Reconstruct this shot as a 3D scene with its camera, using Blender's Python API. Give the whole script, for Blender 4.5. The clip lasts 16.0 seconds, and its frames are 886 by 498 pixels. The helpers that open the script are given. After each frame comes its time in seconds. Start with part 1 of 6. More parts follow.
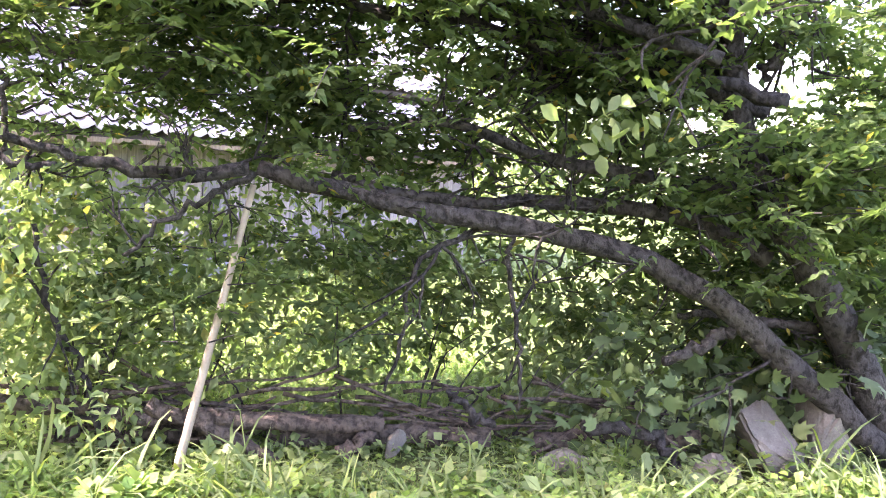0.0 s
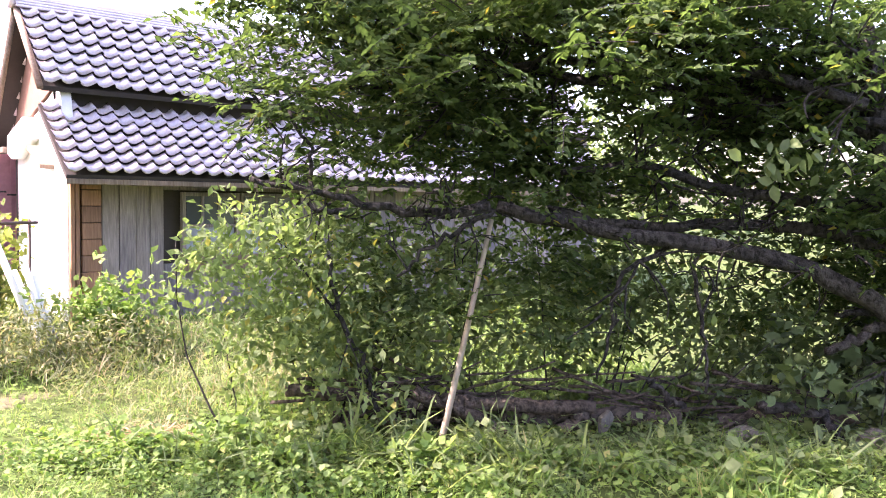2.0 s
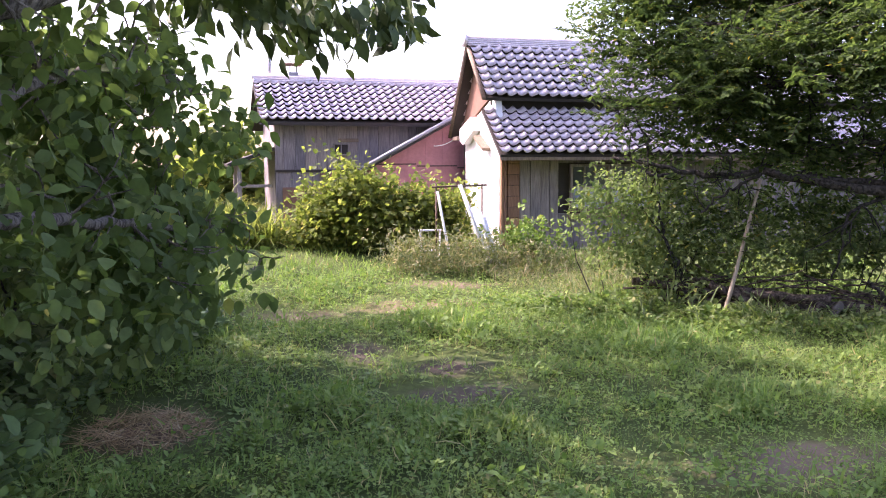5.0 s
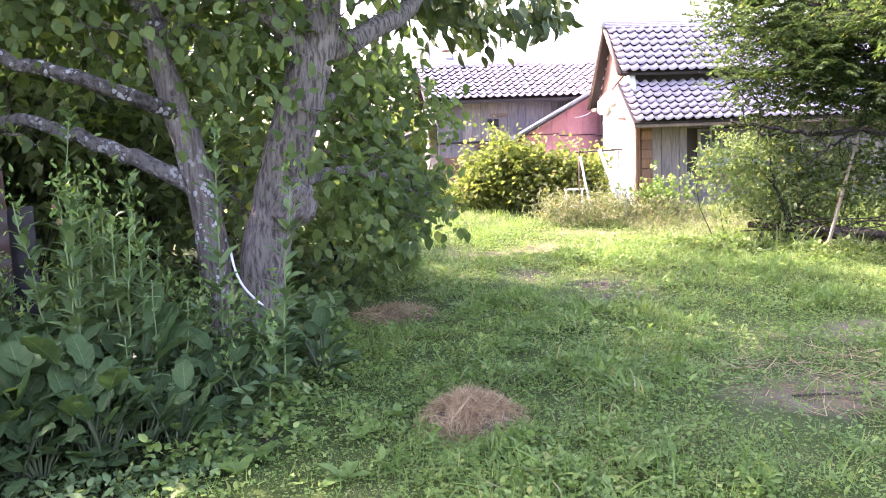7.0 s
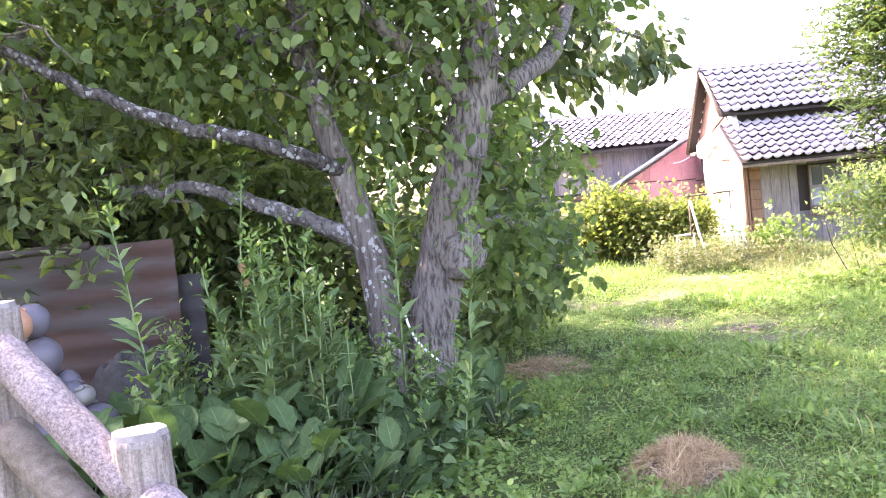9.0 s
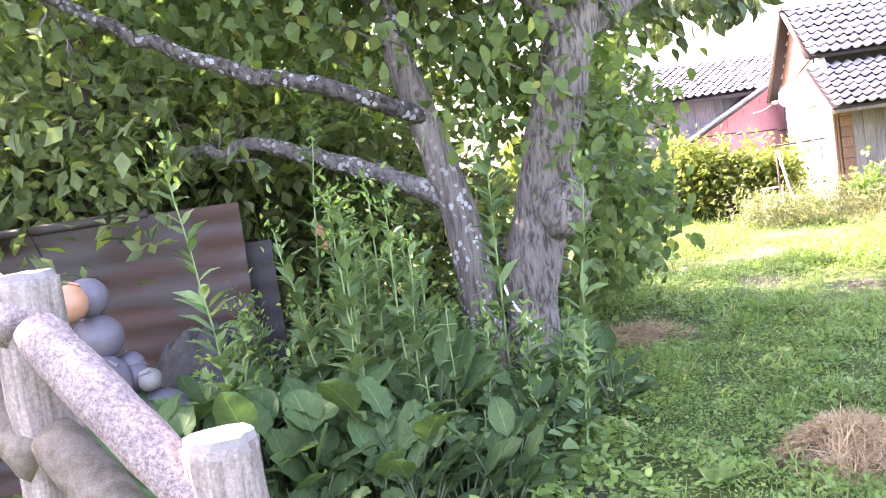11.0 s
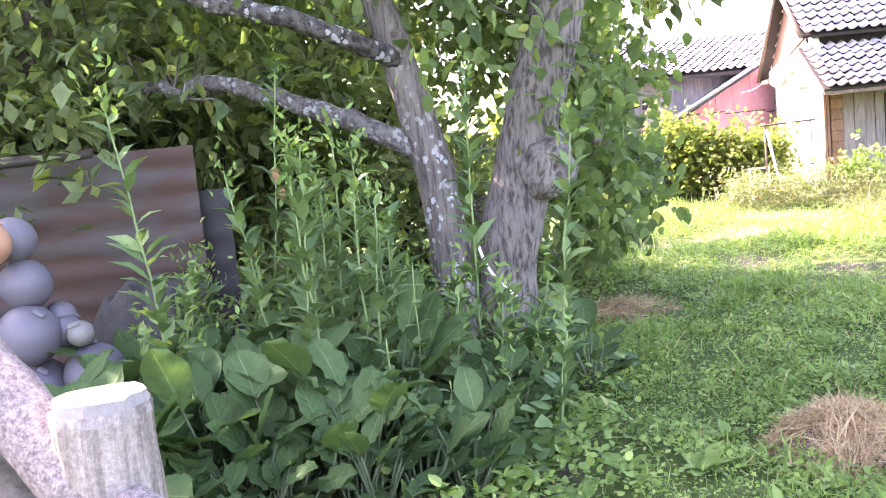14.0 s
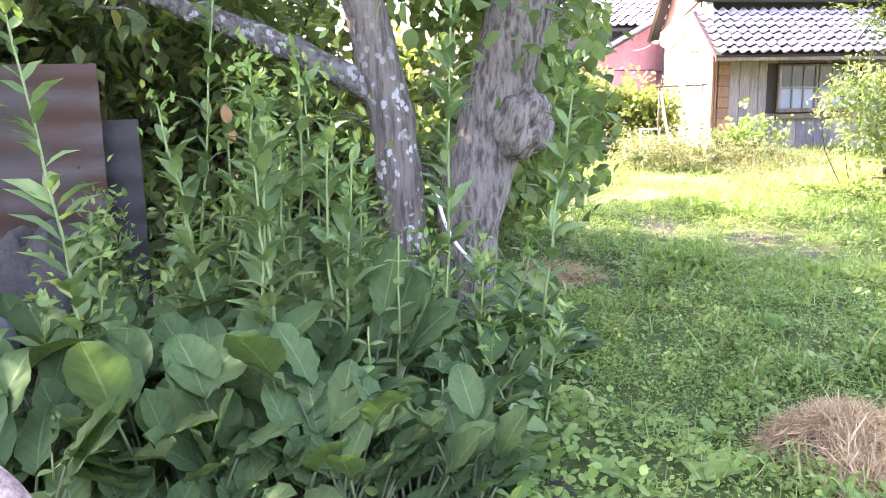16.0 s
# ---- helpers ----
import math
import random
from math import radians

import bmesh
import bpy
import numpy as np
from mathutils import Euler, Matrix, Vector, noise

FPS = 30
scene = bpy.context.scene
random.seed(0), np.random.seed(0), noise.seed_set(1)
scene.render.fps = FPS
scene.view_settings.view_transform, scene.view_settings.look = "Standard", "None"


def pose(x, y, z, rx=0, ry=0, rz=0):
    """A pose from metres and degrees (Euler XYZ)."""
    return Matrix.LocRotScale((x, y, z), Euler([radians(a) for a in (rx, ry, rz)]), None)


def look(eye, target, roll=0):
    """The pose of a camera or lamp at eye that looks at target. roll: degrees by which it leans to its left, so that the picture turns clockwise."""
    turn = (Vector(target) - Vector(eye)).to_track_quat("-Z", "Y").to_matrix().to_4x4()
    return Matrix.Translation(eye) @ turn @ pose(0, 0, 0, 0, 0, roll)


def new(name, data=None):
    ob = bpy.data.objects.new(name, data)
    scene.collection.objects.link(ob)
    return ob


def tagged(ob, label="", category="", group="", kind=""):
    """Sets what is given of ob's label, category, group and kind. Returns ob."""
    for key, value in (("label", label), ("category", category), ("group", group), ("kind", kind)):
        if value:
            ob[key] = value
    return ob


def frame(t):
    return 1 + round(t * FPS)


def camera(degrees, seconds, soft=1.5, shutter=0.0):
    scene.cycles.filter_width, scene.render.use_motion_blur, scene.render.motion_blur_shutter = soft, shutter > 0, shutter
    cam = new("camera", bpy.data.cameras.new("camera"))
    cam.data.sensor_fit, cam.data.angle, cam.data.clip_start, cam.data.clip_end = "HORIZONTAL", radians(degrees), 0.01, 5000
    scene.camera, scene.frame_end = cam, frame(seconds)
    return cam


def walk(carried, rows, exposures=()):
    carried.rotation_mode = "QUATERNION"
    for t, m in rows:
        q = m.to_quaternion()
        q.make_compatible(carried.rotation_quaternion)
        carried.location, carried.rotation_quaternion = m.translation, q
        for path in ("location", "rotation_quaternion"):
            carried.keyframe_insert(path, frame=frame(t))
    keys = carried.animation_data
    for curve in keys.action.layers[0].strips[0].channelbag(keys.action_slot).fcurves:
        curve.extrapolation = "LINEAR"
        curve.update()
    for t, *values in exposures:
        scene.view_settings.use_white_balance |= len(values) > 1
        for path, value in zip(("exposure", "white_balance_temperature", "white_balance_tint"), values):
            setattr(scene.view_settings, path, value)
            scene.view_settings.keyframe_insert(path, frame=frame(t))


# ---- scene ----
# The camera and its way
cam = camera(55.3, 16.0, soft=1.0)
walk(cam, [
    (0, look((4.694, 6.876, 1.689), (6.180, 8.202, 1.507), 3.2)),
    (0.5, look((4.631, 6.947, 1.688), (6.120, 8.274, 1.533), 3.5)),
    (1, look((3.847, 7.119, 1.741), (5.405, 8.360, 1.560), 3.6)),
    (1.5, look((3.635, 6.767, 1.742), (5.055, 8.164, 1.569), 2.8)),
    (2, look((3.219, 6.508, 1.688), (4.548, 7.998, 1.573), 0.9)),
    (2.5, look((2.884, 6.007, 1.662), (4.071, 7.616, 1.602), 0.5)),
    (3, look((2.584, 5.420, 1.735), (3.598, 7.143, 1.678), 0.0)),
    (3.5, look((2.304, 4.820, 1.699), (3.181, 6.617, 1.642), 0.4)),
    (4, look((2.026, 4.131, 1.706), (2.744, 5.996, 1.623), -0.0)),
    (4.2, look((1.878, 3.877, 1.713), (2.557, 5.756, 1.608), -0.1)),
    (6.3, look((0.557, 0.492, 1.775), (0.908, 2.442, 1.496), -1.6)),
    (6.5, look((0.544, 0.346, 1.684), (0.847, 2.305, 1.418), -2.0)),
    (7, look((0.294, 0.052, 1.693), (0.555, 2.018, 1.439), -2.1)),
    (7.5, look((0.142, 0.181, 1.655), (0.329, 2.152, 1.372), -4.0)),
    (8, look((-0.203, 0.210, 1.619), (0.047, 2.186, 1.431), -8.2)),
    (8.5, look((-0.337, 0.278, 1.632), (-0.086, 2.255, 1.454), -6.5)),
    (9, look((-0.407, 0.343, 1.603), (-0.296, 2.338, 1.511), -5.9)),
    (9.5, look((-0.356, 0.451, 1.633), (-0.361, 2.444, 1.464), -4.8)),
    (9.7, look((-0.421, 0.593, 1.586), (-0.470, 2.590, 1.474), -7.8)),
    (11.8, look((-0.694, 1.097, 1.488), (-0.696, 3.089, 1.313), -7.4)),
    (12, look((-0.720, 1.123, 1.470), (-0.670, 3.115, 1.292), -3.3)),
    (12.5, look((-0.767, 1.270, 1.426), (-0.729, 3.257, 1.202), -1.3)),
    (13, look((-0.665, 1.415, 1.326), (-0.624, 3.386, 0.992), 0.3)),
    (13.5, look((-0.621, 1.438, 1.360), (-0.659, 3.410, 1.028), -2.1)),
    (14, look((-0.613, 1.438, 1.397), (-0.598, 3.426, 1.181), -5.6)),
    (14.5, look((-0.782, 1.639, 1.457), (-0.704, 3.632, 1.310), -6.8)),
    (15, look((-0.947, 1.884, 1.512), (-0.780, 3.871, 1.350), -2.1)),
    (15.5, look((-1.031, 2.026, 1.450), (-0.715, 3.970, 1.099), -1.6)),
    (16, look((-1.076, 2.088, 1.474), (-0.731, 4.021, 1.094), -1.0)),
], [(0.0, 4.08, 6500, 40), (1.0, 3.8, 6500, 40), (1.5, 3.34, 6500, 40), (2.5, 2.64, 6400, 41), (3.5, 1.96, 6300, 41), (4.2, 1.86, 6300, 41), (6.3, 2.92, 6400, 45), (7.5, 3.36, 6400, 44), (9.0, 3.66, 6500, 43), (12.0, 4.03, 6600, 42), (12.6, 3.98, 6600, 42), (13.0, 3.86, 6600, 41), (13.5, 3.9, 6600, 41), (14.2, 3.99, 6600, 41), (16.0, 4.0, 6600, 40)])

# Daylight: an afternoon sun from ahead on the left, and a hazy sky
world = bpy.data.worlds.new("world")
scene.world = world
world.use_nodes = True
wn = world.node_tree.nodes
sky = wn.new("ShaderNodeTexSky")
sky.sky_type = "NISHITA"
sky.sun_disc = False
SUN_EL, SUN_AZ = radians(45), radians(-58)          # height, and heading from +y towards +x
sky.sun_elevation, sky.sun_rotation = SUN_EL, SUN_AZ
sky.air_density, sky.dust_density, sky.ozone_density = 1.2, 3.0, 0.6
world.node_tree.links.new(sky.outputs[0], wn["Background"].inputs[0])
wn["Background"].inputs[1].default_value = 0.15
lamp = bpy.data.lights.new("sun", "SUN")
lamp.energy, lamp.angle, lamp.color = 2.8, radians(0.6), (1.0, 0.94, 0.84)
sun = new("sun", lamp)
to_sun = Vector((math.sin(SUN_AZ) * math.cos(SUN_EL), math.cos(SUN_AZ) * math.cos(SUN_EL), math.sin(SUN_EL)))
sun.matrix_world = look(to_sun * 50, (0, 0, 0))

rng = np.random.default_rng(7)


# ---- materials ----
def material(name, rough=0.7, spec=0.3, metal=0.0):
    m = bpy.data.materials.new(name)
    m.use_nodes = True
    b = m.node_tree.nodes["Principled BSDF"]
    b.inputs["Roughness"].default_value = rough
    b.inputs["Specular IOR Level"].default_value = spec
    b.inputs["Metallic"].default_value = metal
    return m, m.node_tree, b


def node(nt, kind, **values):
    n = nt.nodes.new(kind)
    for k, v in values.items():
        n.inputs[k].default_value = v
    return n


def ramp(nt, fac, stops):
    r = nt.nodes.new("ShaderNodeValToRGB")
    el = r.color_ramp.elements
    while len(el) < len(stops):
        el.new(0.5)
    for e, (p, c) in zip(el, stops):
        e.position, e.color = p, (*c, 1)
    nt.links.new(fac, r.inputs[0])
    return r.outputs[0]


def mix(nt, fac, a, b, mode="MIX"):
    m = nt.nodes.new("ShaderNodeMix")
    m.data_type, m.blend_type = "RGBA", mode
    for sock, val in ((m.inputs[0], fac), (m.inputs[6], a), (m.inputs[7], b)):
        if isinstance(val, (int, float)):
            sock.default_value = val
        elif isinstance(val, tuple):
            sock.default_value = (*val, 1)
        else:
            nt.links.new(val, sock)
    return m.outputs[2]


def coords(nt, scale=(1, 1, 1), wander=False, space="Object"):
    """Texture coordinates; wander shifts them by object, so that alike pieces differ."""
    tc = nt.nodes.new("ShaderNodeTexCoord")
    mp = nt.nodes.new("ShaderNodeMapping")
    mp.inputs["Scale"].default_value = scale
    out = tc.outputs[space]
    if wander:
        info = nt.nodes.new("ShaderNodeObjectInfo")
        mul = nt.nodes.new("ShaderNodeVectorMath")
        mul.operation = "SCALE"
        mul.inputs[0].default_value = (37.0, 51.0, 23.0)
        nt.links.new(info.outputs["Random"], mul.inputs["Scale"])
        add = nt.nodes.new("ShaderNodeVectorMath")
        nt.links.new(out, add.inputs[0])
        nt.links.new(mul.outputs[0], add.inputs[1])
        out = add.outputs[0]
    nt.links.new(out, mp.inputs[0])
    return mp.outputs[0]


def noise_tex(nt, vec, scale, detail=4, rough=0.6):
    n = node(nt, "ShaderNodeTexNoise", Scale=scale, Detail=detail, Roughness=rough)
    nt.links.new(vec, n.inputs["Vector"])
    return n.outputs["Fac"]


def bump(nt, b, height, strength=0.3, distance=0.01):
    n = node(nt, "ShaderNodeBump", Strength=strength, Distance=distance)
    nt.links.new(height, n.inputs["Height"])
    nt.links.new(n.outputs[0], b.inputs["Normal"])


def leaf_material(name, dark, light, old=(0.22, 0.2, 0.03), old_part=0.04, shine=0.35, rough=0.55, patchy=None):
    """A thin leaf: each leaf has its own shade; some light passes through it."""
    m, nt, b = material(name, rough, 0.2)
    geo = nt.nodes.new("ShaderNodeNewGeometry")
    fac = geo.outputs["Random Per Island"]
    col = ramp(nt, fac, [(0.0, dark), (0.55, tuple((d + l) / 2 for d, l in zip(dark, light))), (1 - old_part - 0.01, light), (1.0 - old_part * 0.5, old)])
    blot = noise_tex(nt, coords(nt), 18, 2)
    col = mix(nt, 0.35, col, ramp(nt, blot, [(0.3, (0.55, 0.55, 0.5)), (0.7, (1.25, 1.25, 1.1))]), "MULTIPLY")
    if patchy:
        col = mix(nt, ramp(nt, noise_tex(nt, coords(nt), 0.55, 4, 0.65), [(0.5, (0, 0, 0)), (0.72, (0.8, 0.8, 0.8))]), col, patchy)
    nt.links.new(col, b.inputs["Base Color"])
    tr = nt.nodes.new("ShaderNodeBsdfTranslucent")
    nt.links.new(mix(nt, 1.0, col, (1.25, 1.38, 0.7), "MULTIPLY"), tr.inputs[0])
    ms = node(nt, "ShaderNodeMixShader", Fac=shine)
    nt.links.new(b.outputs[0], ms.inputs[1])
    nt.links.new(tr.outputs[0], ms.inputs[2])
    nt.links.new(ms.outputs[0], nt.nodes["Material Output"].inputs[0])
    return m


def bark_material(name, dark, light, lichen=0.0, scale=9, band=(0.0, 4.0), stretch_z=0.13):
    m, nt, b = material(name, 0.9, 0.15)
    v = coords(nt, (1, 1, stretch_z))
    n1 = noise_tex(nt, v, scale * 3, 8, 0.62)
    n2 = noise_tex(nt, coords(nt), 2.5, 3)
    col = ramp(nt, n1, [(0.4, dark), (0.52, tuple(0.3 * d + 0.7 * l for d, l in zip(dark, light))), (0.66, light)])
    col = mix(nt, 0.5, col, ramp(nt, n2, [(0.3, (0.6, 0.6, 0.6)), (0.7, (1.3, 1.25, 1.15))]), "MULTIPLY")
    if lichen:
        # round pale spots of their own size, in patches along a stretch of the stem
        cell = node(nt, "ShaderNodeTexVoronoi", Scale=21.0, Randomness=1.0)
        warp = nt.nodes.new("ShaderNodeVectorMath")
        fine = node(nt, "ShaderNodeTexNoise", Scale=40.0, Detail=2.0)
        place = coords(nt, (1, 1, 0.85))
        nt.links.new(place, fine.inputs["Vector"])
        small = nt.nodes.new("ShaderNodeVectorMath")
        small.operation = "SCALE"
        small.inputs["Scale"].default_value = 0.03
        nt.links.new(fine.outputs["Color"], small.inputs[0])
        nt.links.new(place, warp.inputs[0])
        nt.links.new(small.outputs[0], warp.inputs[1])
        nt.links.new(warp.outputs[0], cell.inputs["Vector"])
        patchy = noise_tex(nt, coords(nt), 5.0, 2)
        sep = nt.nodes.new("ShaderNodeSeparateXYZ")
        nt.links.new(coords(nt), sep.inputs[0])
        span = node(nt, "ShaderNodeMapRange")
        nt.links.new(sep.outputs[2], span.inputs["Value"])
        span.inputs["From Min"].default_value, span.inputs["From Max"].default_value = band
        stretch = ramp(nt, span.outputs[0], [(0.0, (0.25, 0.25, 0.25)), (0.2, (1, 1, 1)), (0.7, (1, 1, 1)), (1.0, (0.25, 0.25, 0.25))])
        both = nt.nodes.new("ShaderNodeMath")
        both.operation = "MULTIPLY"
        nt.links.new(ramp(nt, cell.outputs["Distance"], [(0.33, (1, 1, 1)), (0.4, (0, 0, 0))]), both.inputs[0])
        nt.links.new(mix(nt, 1.0, ramp(nt, patchy, [(0.44, (0, 0, 0)), (0.5, (1, 1, 1))]), stretch, "MULTIPLY"), both.inputs[1])
        col = mix(nt, both.outputs[0], col, (lichen, lichen * 1.03, lichen * 0.98))
    nt.links.new(col, b.inputs["Base Color"])
    bump(nt, b, n1, 1.0, 0.045)
    return m


def wood_material(name, dark, light, rough=0.85, grain=(9, 9, 0.7)):
    """Weathered boards with the grain along z, each board its own tone."""
    m, nt, b = material(name, rough, 0.2)
    v = coords(nt, grain, True)
    n1 = noise_tex(nt, v, 6, 8, 0.65)
    n2 = noise_tex(nt, coords(nt, (1, 1, 0.5), True), 2.0, 3)
    info = nt.nodes.new("ShaderNodeObjectInfo")
    col = ramp(nt, n1, [(0.25, dark), (0.75, light)])
    col = mix(nt, 0.7, col, ramp(nt, n2, [(0.25, (0.6, 0.6, 0.65)), (0.75, (1.3, 1.25, 1.2))]), "MULTIPLY")
    col = mix(nt, 0.8, col, ramp(nt, info.outputs["Random"], [(0.0, (0.7, 0.72, 0.78)), (0.5, (1, 0.98, 0.95)), (1.0, (1.25, 1.18, 1.05))]), "MULTIPLY")
    nt.links.new(col, b.inputs["Base Color"])
    bump(nt, b, n1, 0.5, 0.01)
    return m


def plain_material(name, colour, rough=0.7, spec=0.3, metal=0.0, vary=0.35, scale=6, relief=0.2, second=None):
    m, nt, b = material(name, rough, spec, metal)
    n1 = noise_tex(nt, coords(nt), scale, 6, 0.65)
    n2 = noise_tex(nt, coords(nt), scale * 9, 4)
    second = second or tuple(c * 0.55 for c in colour)
    col = mix(nt, vary, colour, ramp(nt, n1, [(0.35, second), (0.65, colour)]))
    col = mix(nt, vary * 0.5, col, ramp(nt, n2, [(0.3, (0.5, 0.5, 0.5)), (0.7, (1.3, 1.3, 1.3))]), "MULTIPLY")
    nt.links.new(col, b.inputs["Base Color"])
    if relief:
        bump(nt, b, n2, relief, 0.006)
    return m


PLUM_LEAF = leaf_material("plum_leaf", (0.056, 0.092, 0.036), (0.112, 0.158, 0.058), (0.3, 0.24, 0.05), 0.012, 0.56, 0.85)
SHRUB_LEAF = leaf_material("shrub_leaf", (0.13, 0.185, 0.08), (0.23, 0.29, 0.13), (0.3, 0.28, 0.09), 0.03, 0.5, 0.7)
TREE_LEAF = leaf_material("tree_leaf", (0.075, 0.12, 0.045), (0.18, 0.25, 0.09), (0.28, 0.3, 0.08), 0.03, 0.46, 0.7)
HEDGE_LEAF = leaf_material("hedge_leaf", (0.09, 0.13, 0.055), (0.22, 0.275, 0.12), (0.26, 0.33, 0.08), 0.08, 0.45)
WEED_LEAF = leaf_material("weed_leaf", (0.085, 0.148, 0.06), (0.165, 0.25, 0.1), (0.22, 0.25, 0.09), 0.03, 0.25, 0.5)
BROAD_LEAF = leaf_material("broad_leaf", (0.036, 0.072, 0.026), (0.082, 0.145, 0.048), (0.16, 0.25, 0.07), 0.06, 0.2, 0.75)


def add_veins(mat):
    """A pale midrib and side veins along each leaf's own length, raised between them, and a few brown specks."""
    nt = mat.node_tree
    b = nt.nodes["Principled BSDF"]
    uv = nt.nodes.new("ShaderNodeUVMap")
    sep = nt.nodes.new("ShaderNodeSeparateXYZ")
    nt.links.new(uv.outputs[0], sep.inputs[0])

    def calc(kind, x, y):
        n = nt.nodes.new("ShaderNodeMath")
        n.operation = kind
        for sock, val in ((n.inputs[0], x), (n.inputs[1], y)):
            if isinstance(val, (int, float)):
                sock.default_value = val
            else:
                nt.links.new(val, sock)
        return n.outputs[0]

    across = calc("ABSOLUTE", calc("SUBTRACT", sep.outputs[0], 0.5), 0)
    side = calc("SINE", calc("MULTIPLY", calc("SUBTRACT", sep.outputs[1], calc("MULTIPLY", across, 0.55)), 40.0), 0)
    ribs = ramp(nt, across, [(0.0, (1, 1, 1)), (0.035, (0, 0, 0))])
    veins = ramp(nt, side, [(0.9, (0, 0, 0)), (1.0, (0.22, 0.22, 0.22))])
    old = b.inputs["Base Color"].links[0].from_socket
    col = mix(nt, mix(nt, 1.0, ribs, veins, "ADD"), old, (0.13, 0.19, 0.08))
    speck = ramp(nt, noise_tex(nt, coords(nt), 60, 3), [(0.66, (0, 0, 0)), (0.7, (0.7, 0.7, 0.7))])
    col = mix(nt, speck, col, (0.1, 0.075, 0.04))
    nt.links.new(col, b.inputs["Base Color"])
    bump(nt, b, mix(nt, 0.5, side, noise_tex(nt, coords(nt), 45, 4), "MIX"), 0.25, 0.006)


add_veins(BROAD_LEAF)
FRESH_LEAF = leaf_material("fresh_leaf", (0.12, 0.2, 0.05), (0.2, 0.31, 0.09), (0.3, 0.33, 0.1), 0.05, 0.35)
BUSH_LEAF = leaf_material("bush_leaf", (0.11, 0.15, 0.045), (0.28, 0.31, 0.09), (0.4, 0.36, 0.12), 0.06, 0.55)
HERB_LEAF = leaf_material("herb_leaf", (0.1, 0.17, 0.065), (0.16, 0.24, 0.1), (0.22, 0.27, 0.1), 0.04, 0.3, 0.65)
# Drooping sprays against the sky: their backlit darkness is put into the colour
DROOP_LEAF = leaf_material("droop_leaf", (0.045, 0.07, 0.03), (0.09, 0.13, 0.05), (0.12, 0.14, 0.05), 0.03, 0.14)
GRASS = leaf_material("grass", (0.11, 0.195, 0.048), (0.225, 0.33, 0.09), (0.4, 0.34, 0.17), 0.08, 0.4, patchy=(0.24, 0.27, 0.1))
CLOVER = leaf_material("clover", (0.115, 0.195, 0.05), (0.24, 0.335, 0.095), (0.28, 0.28, 0.1), 0.04, 0.35)
DRY_WEED = leaf_material("dry_weed", (0.13, 0.155, 0.075), (0.26, 0.27, 0.14), (0.36, 0.3, 0.18), 0.2, 0.35)
STRAW = leaf_material("straw", (0.26, 0.17, 0.095), (0.5, 0.365, 0.215), (0.5, 0.4, 0.26), 0.1, 0.15, 0.8)
TREE_BARK = bark_material("tree_bark", (0.08, 0.07, 0.06), (0.25, 0.225, 0.198), 0.0, 11, stretch_z=0.22)
LICHEN_BARK = bark_material("lichened_bark", (0.1, 0.086, 0.074), (0.22, 0.196, 0.172), 0.46, 11, (0.5, 1.75))
PALE_BARK = bark_material("pale_bark", (0.09, 0.082, 0.075), (0.19, 0.178, 0.163), 0.3, 8, (1.2, 3.2), 0.8)
LIMB_BARK = bark_material("limb_bark", (0.045, 0.04, 0.036), (0.13, 0.12, 0.11), 0.34, 8, (1.2, 3.2), 0.8)
PLUM_BARK = bark_material("plum_bark", (0.02, 0.018, 0.016), (0.068, 0.062, 0.057), 0.0, 8, stretch_z=0.8)
LOG_BARK = bark_material("log_bark", (0.04, 0.032, 0.026), (0.125, 0.1, 0.08), 0.0, 8, stretch_z=0.8)
PETIOLE = plain_material("petiole", (0.06, 0.085, 0.035), 0.6, 0.3, vary=0.3, relief=0)
STALK = plain_material("stalk", (0.16, 0.23, 0.08), 0.6, 0.3, vary=0.3, relief=0)
GREY_WOOD = wood_material("grey_wood", (0.135, 0.121, 0.122), (0.37, 0.333, 0.33))
BROWN_WOOD = wood_material("brown_wood", (0.12, 0.085, 0.06), (0.3, 0.24, 0.19))
WARM_WOOD = wood_material("warm_wood", (0.17, 0.095, 0.06), (0.42, 0.25, 0.16))
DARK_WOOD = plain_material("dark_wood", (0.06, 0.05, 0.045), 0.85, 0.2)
RED_WOOD = plain_material("red_brown_wood", (0.25, 0.14, 0.1), 0.8, 0.2)
PLASTER = plain_material("white_plaster", (0.86, 0.84, 0.82), 0.9, 0.1, vary=0.25, scale=2.5, second=(0.62, 0.58, 0.52))
PINK_TIN = plain_material("pink_tin", (0.47, 0.215, 0.235), 0.6, 0.3, vary=0.5, scale=1.6, second=(0.38, 0.165, 0.18), relief=0.1)
TRIM_TIN = plain_material("grey_tin", (0.28, 0.28, 0.31), 0.5, 0.4, 0.2)
TILE = plain_material("roof_tile", (0.74, 0.64, 0.65), 0.22, 1.0, vary=0.65, scale=4, second=(0.5, 0.4, 0.41), relief=0.15)


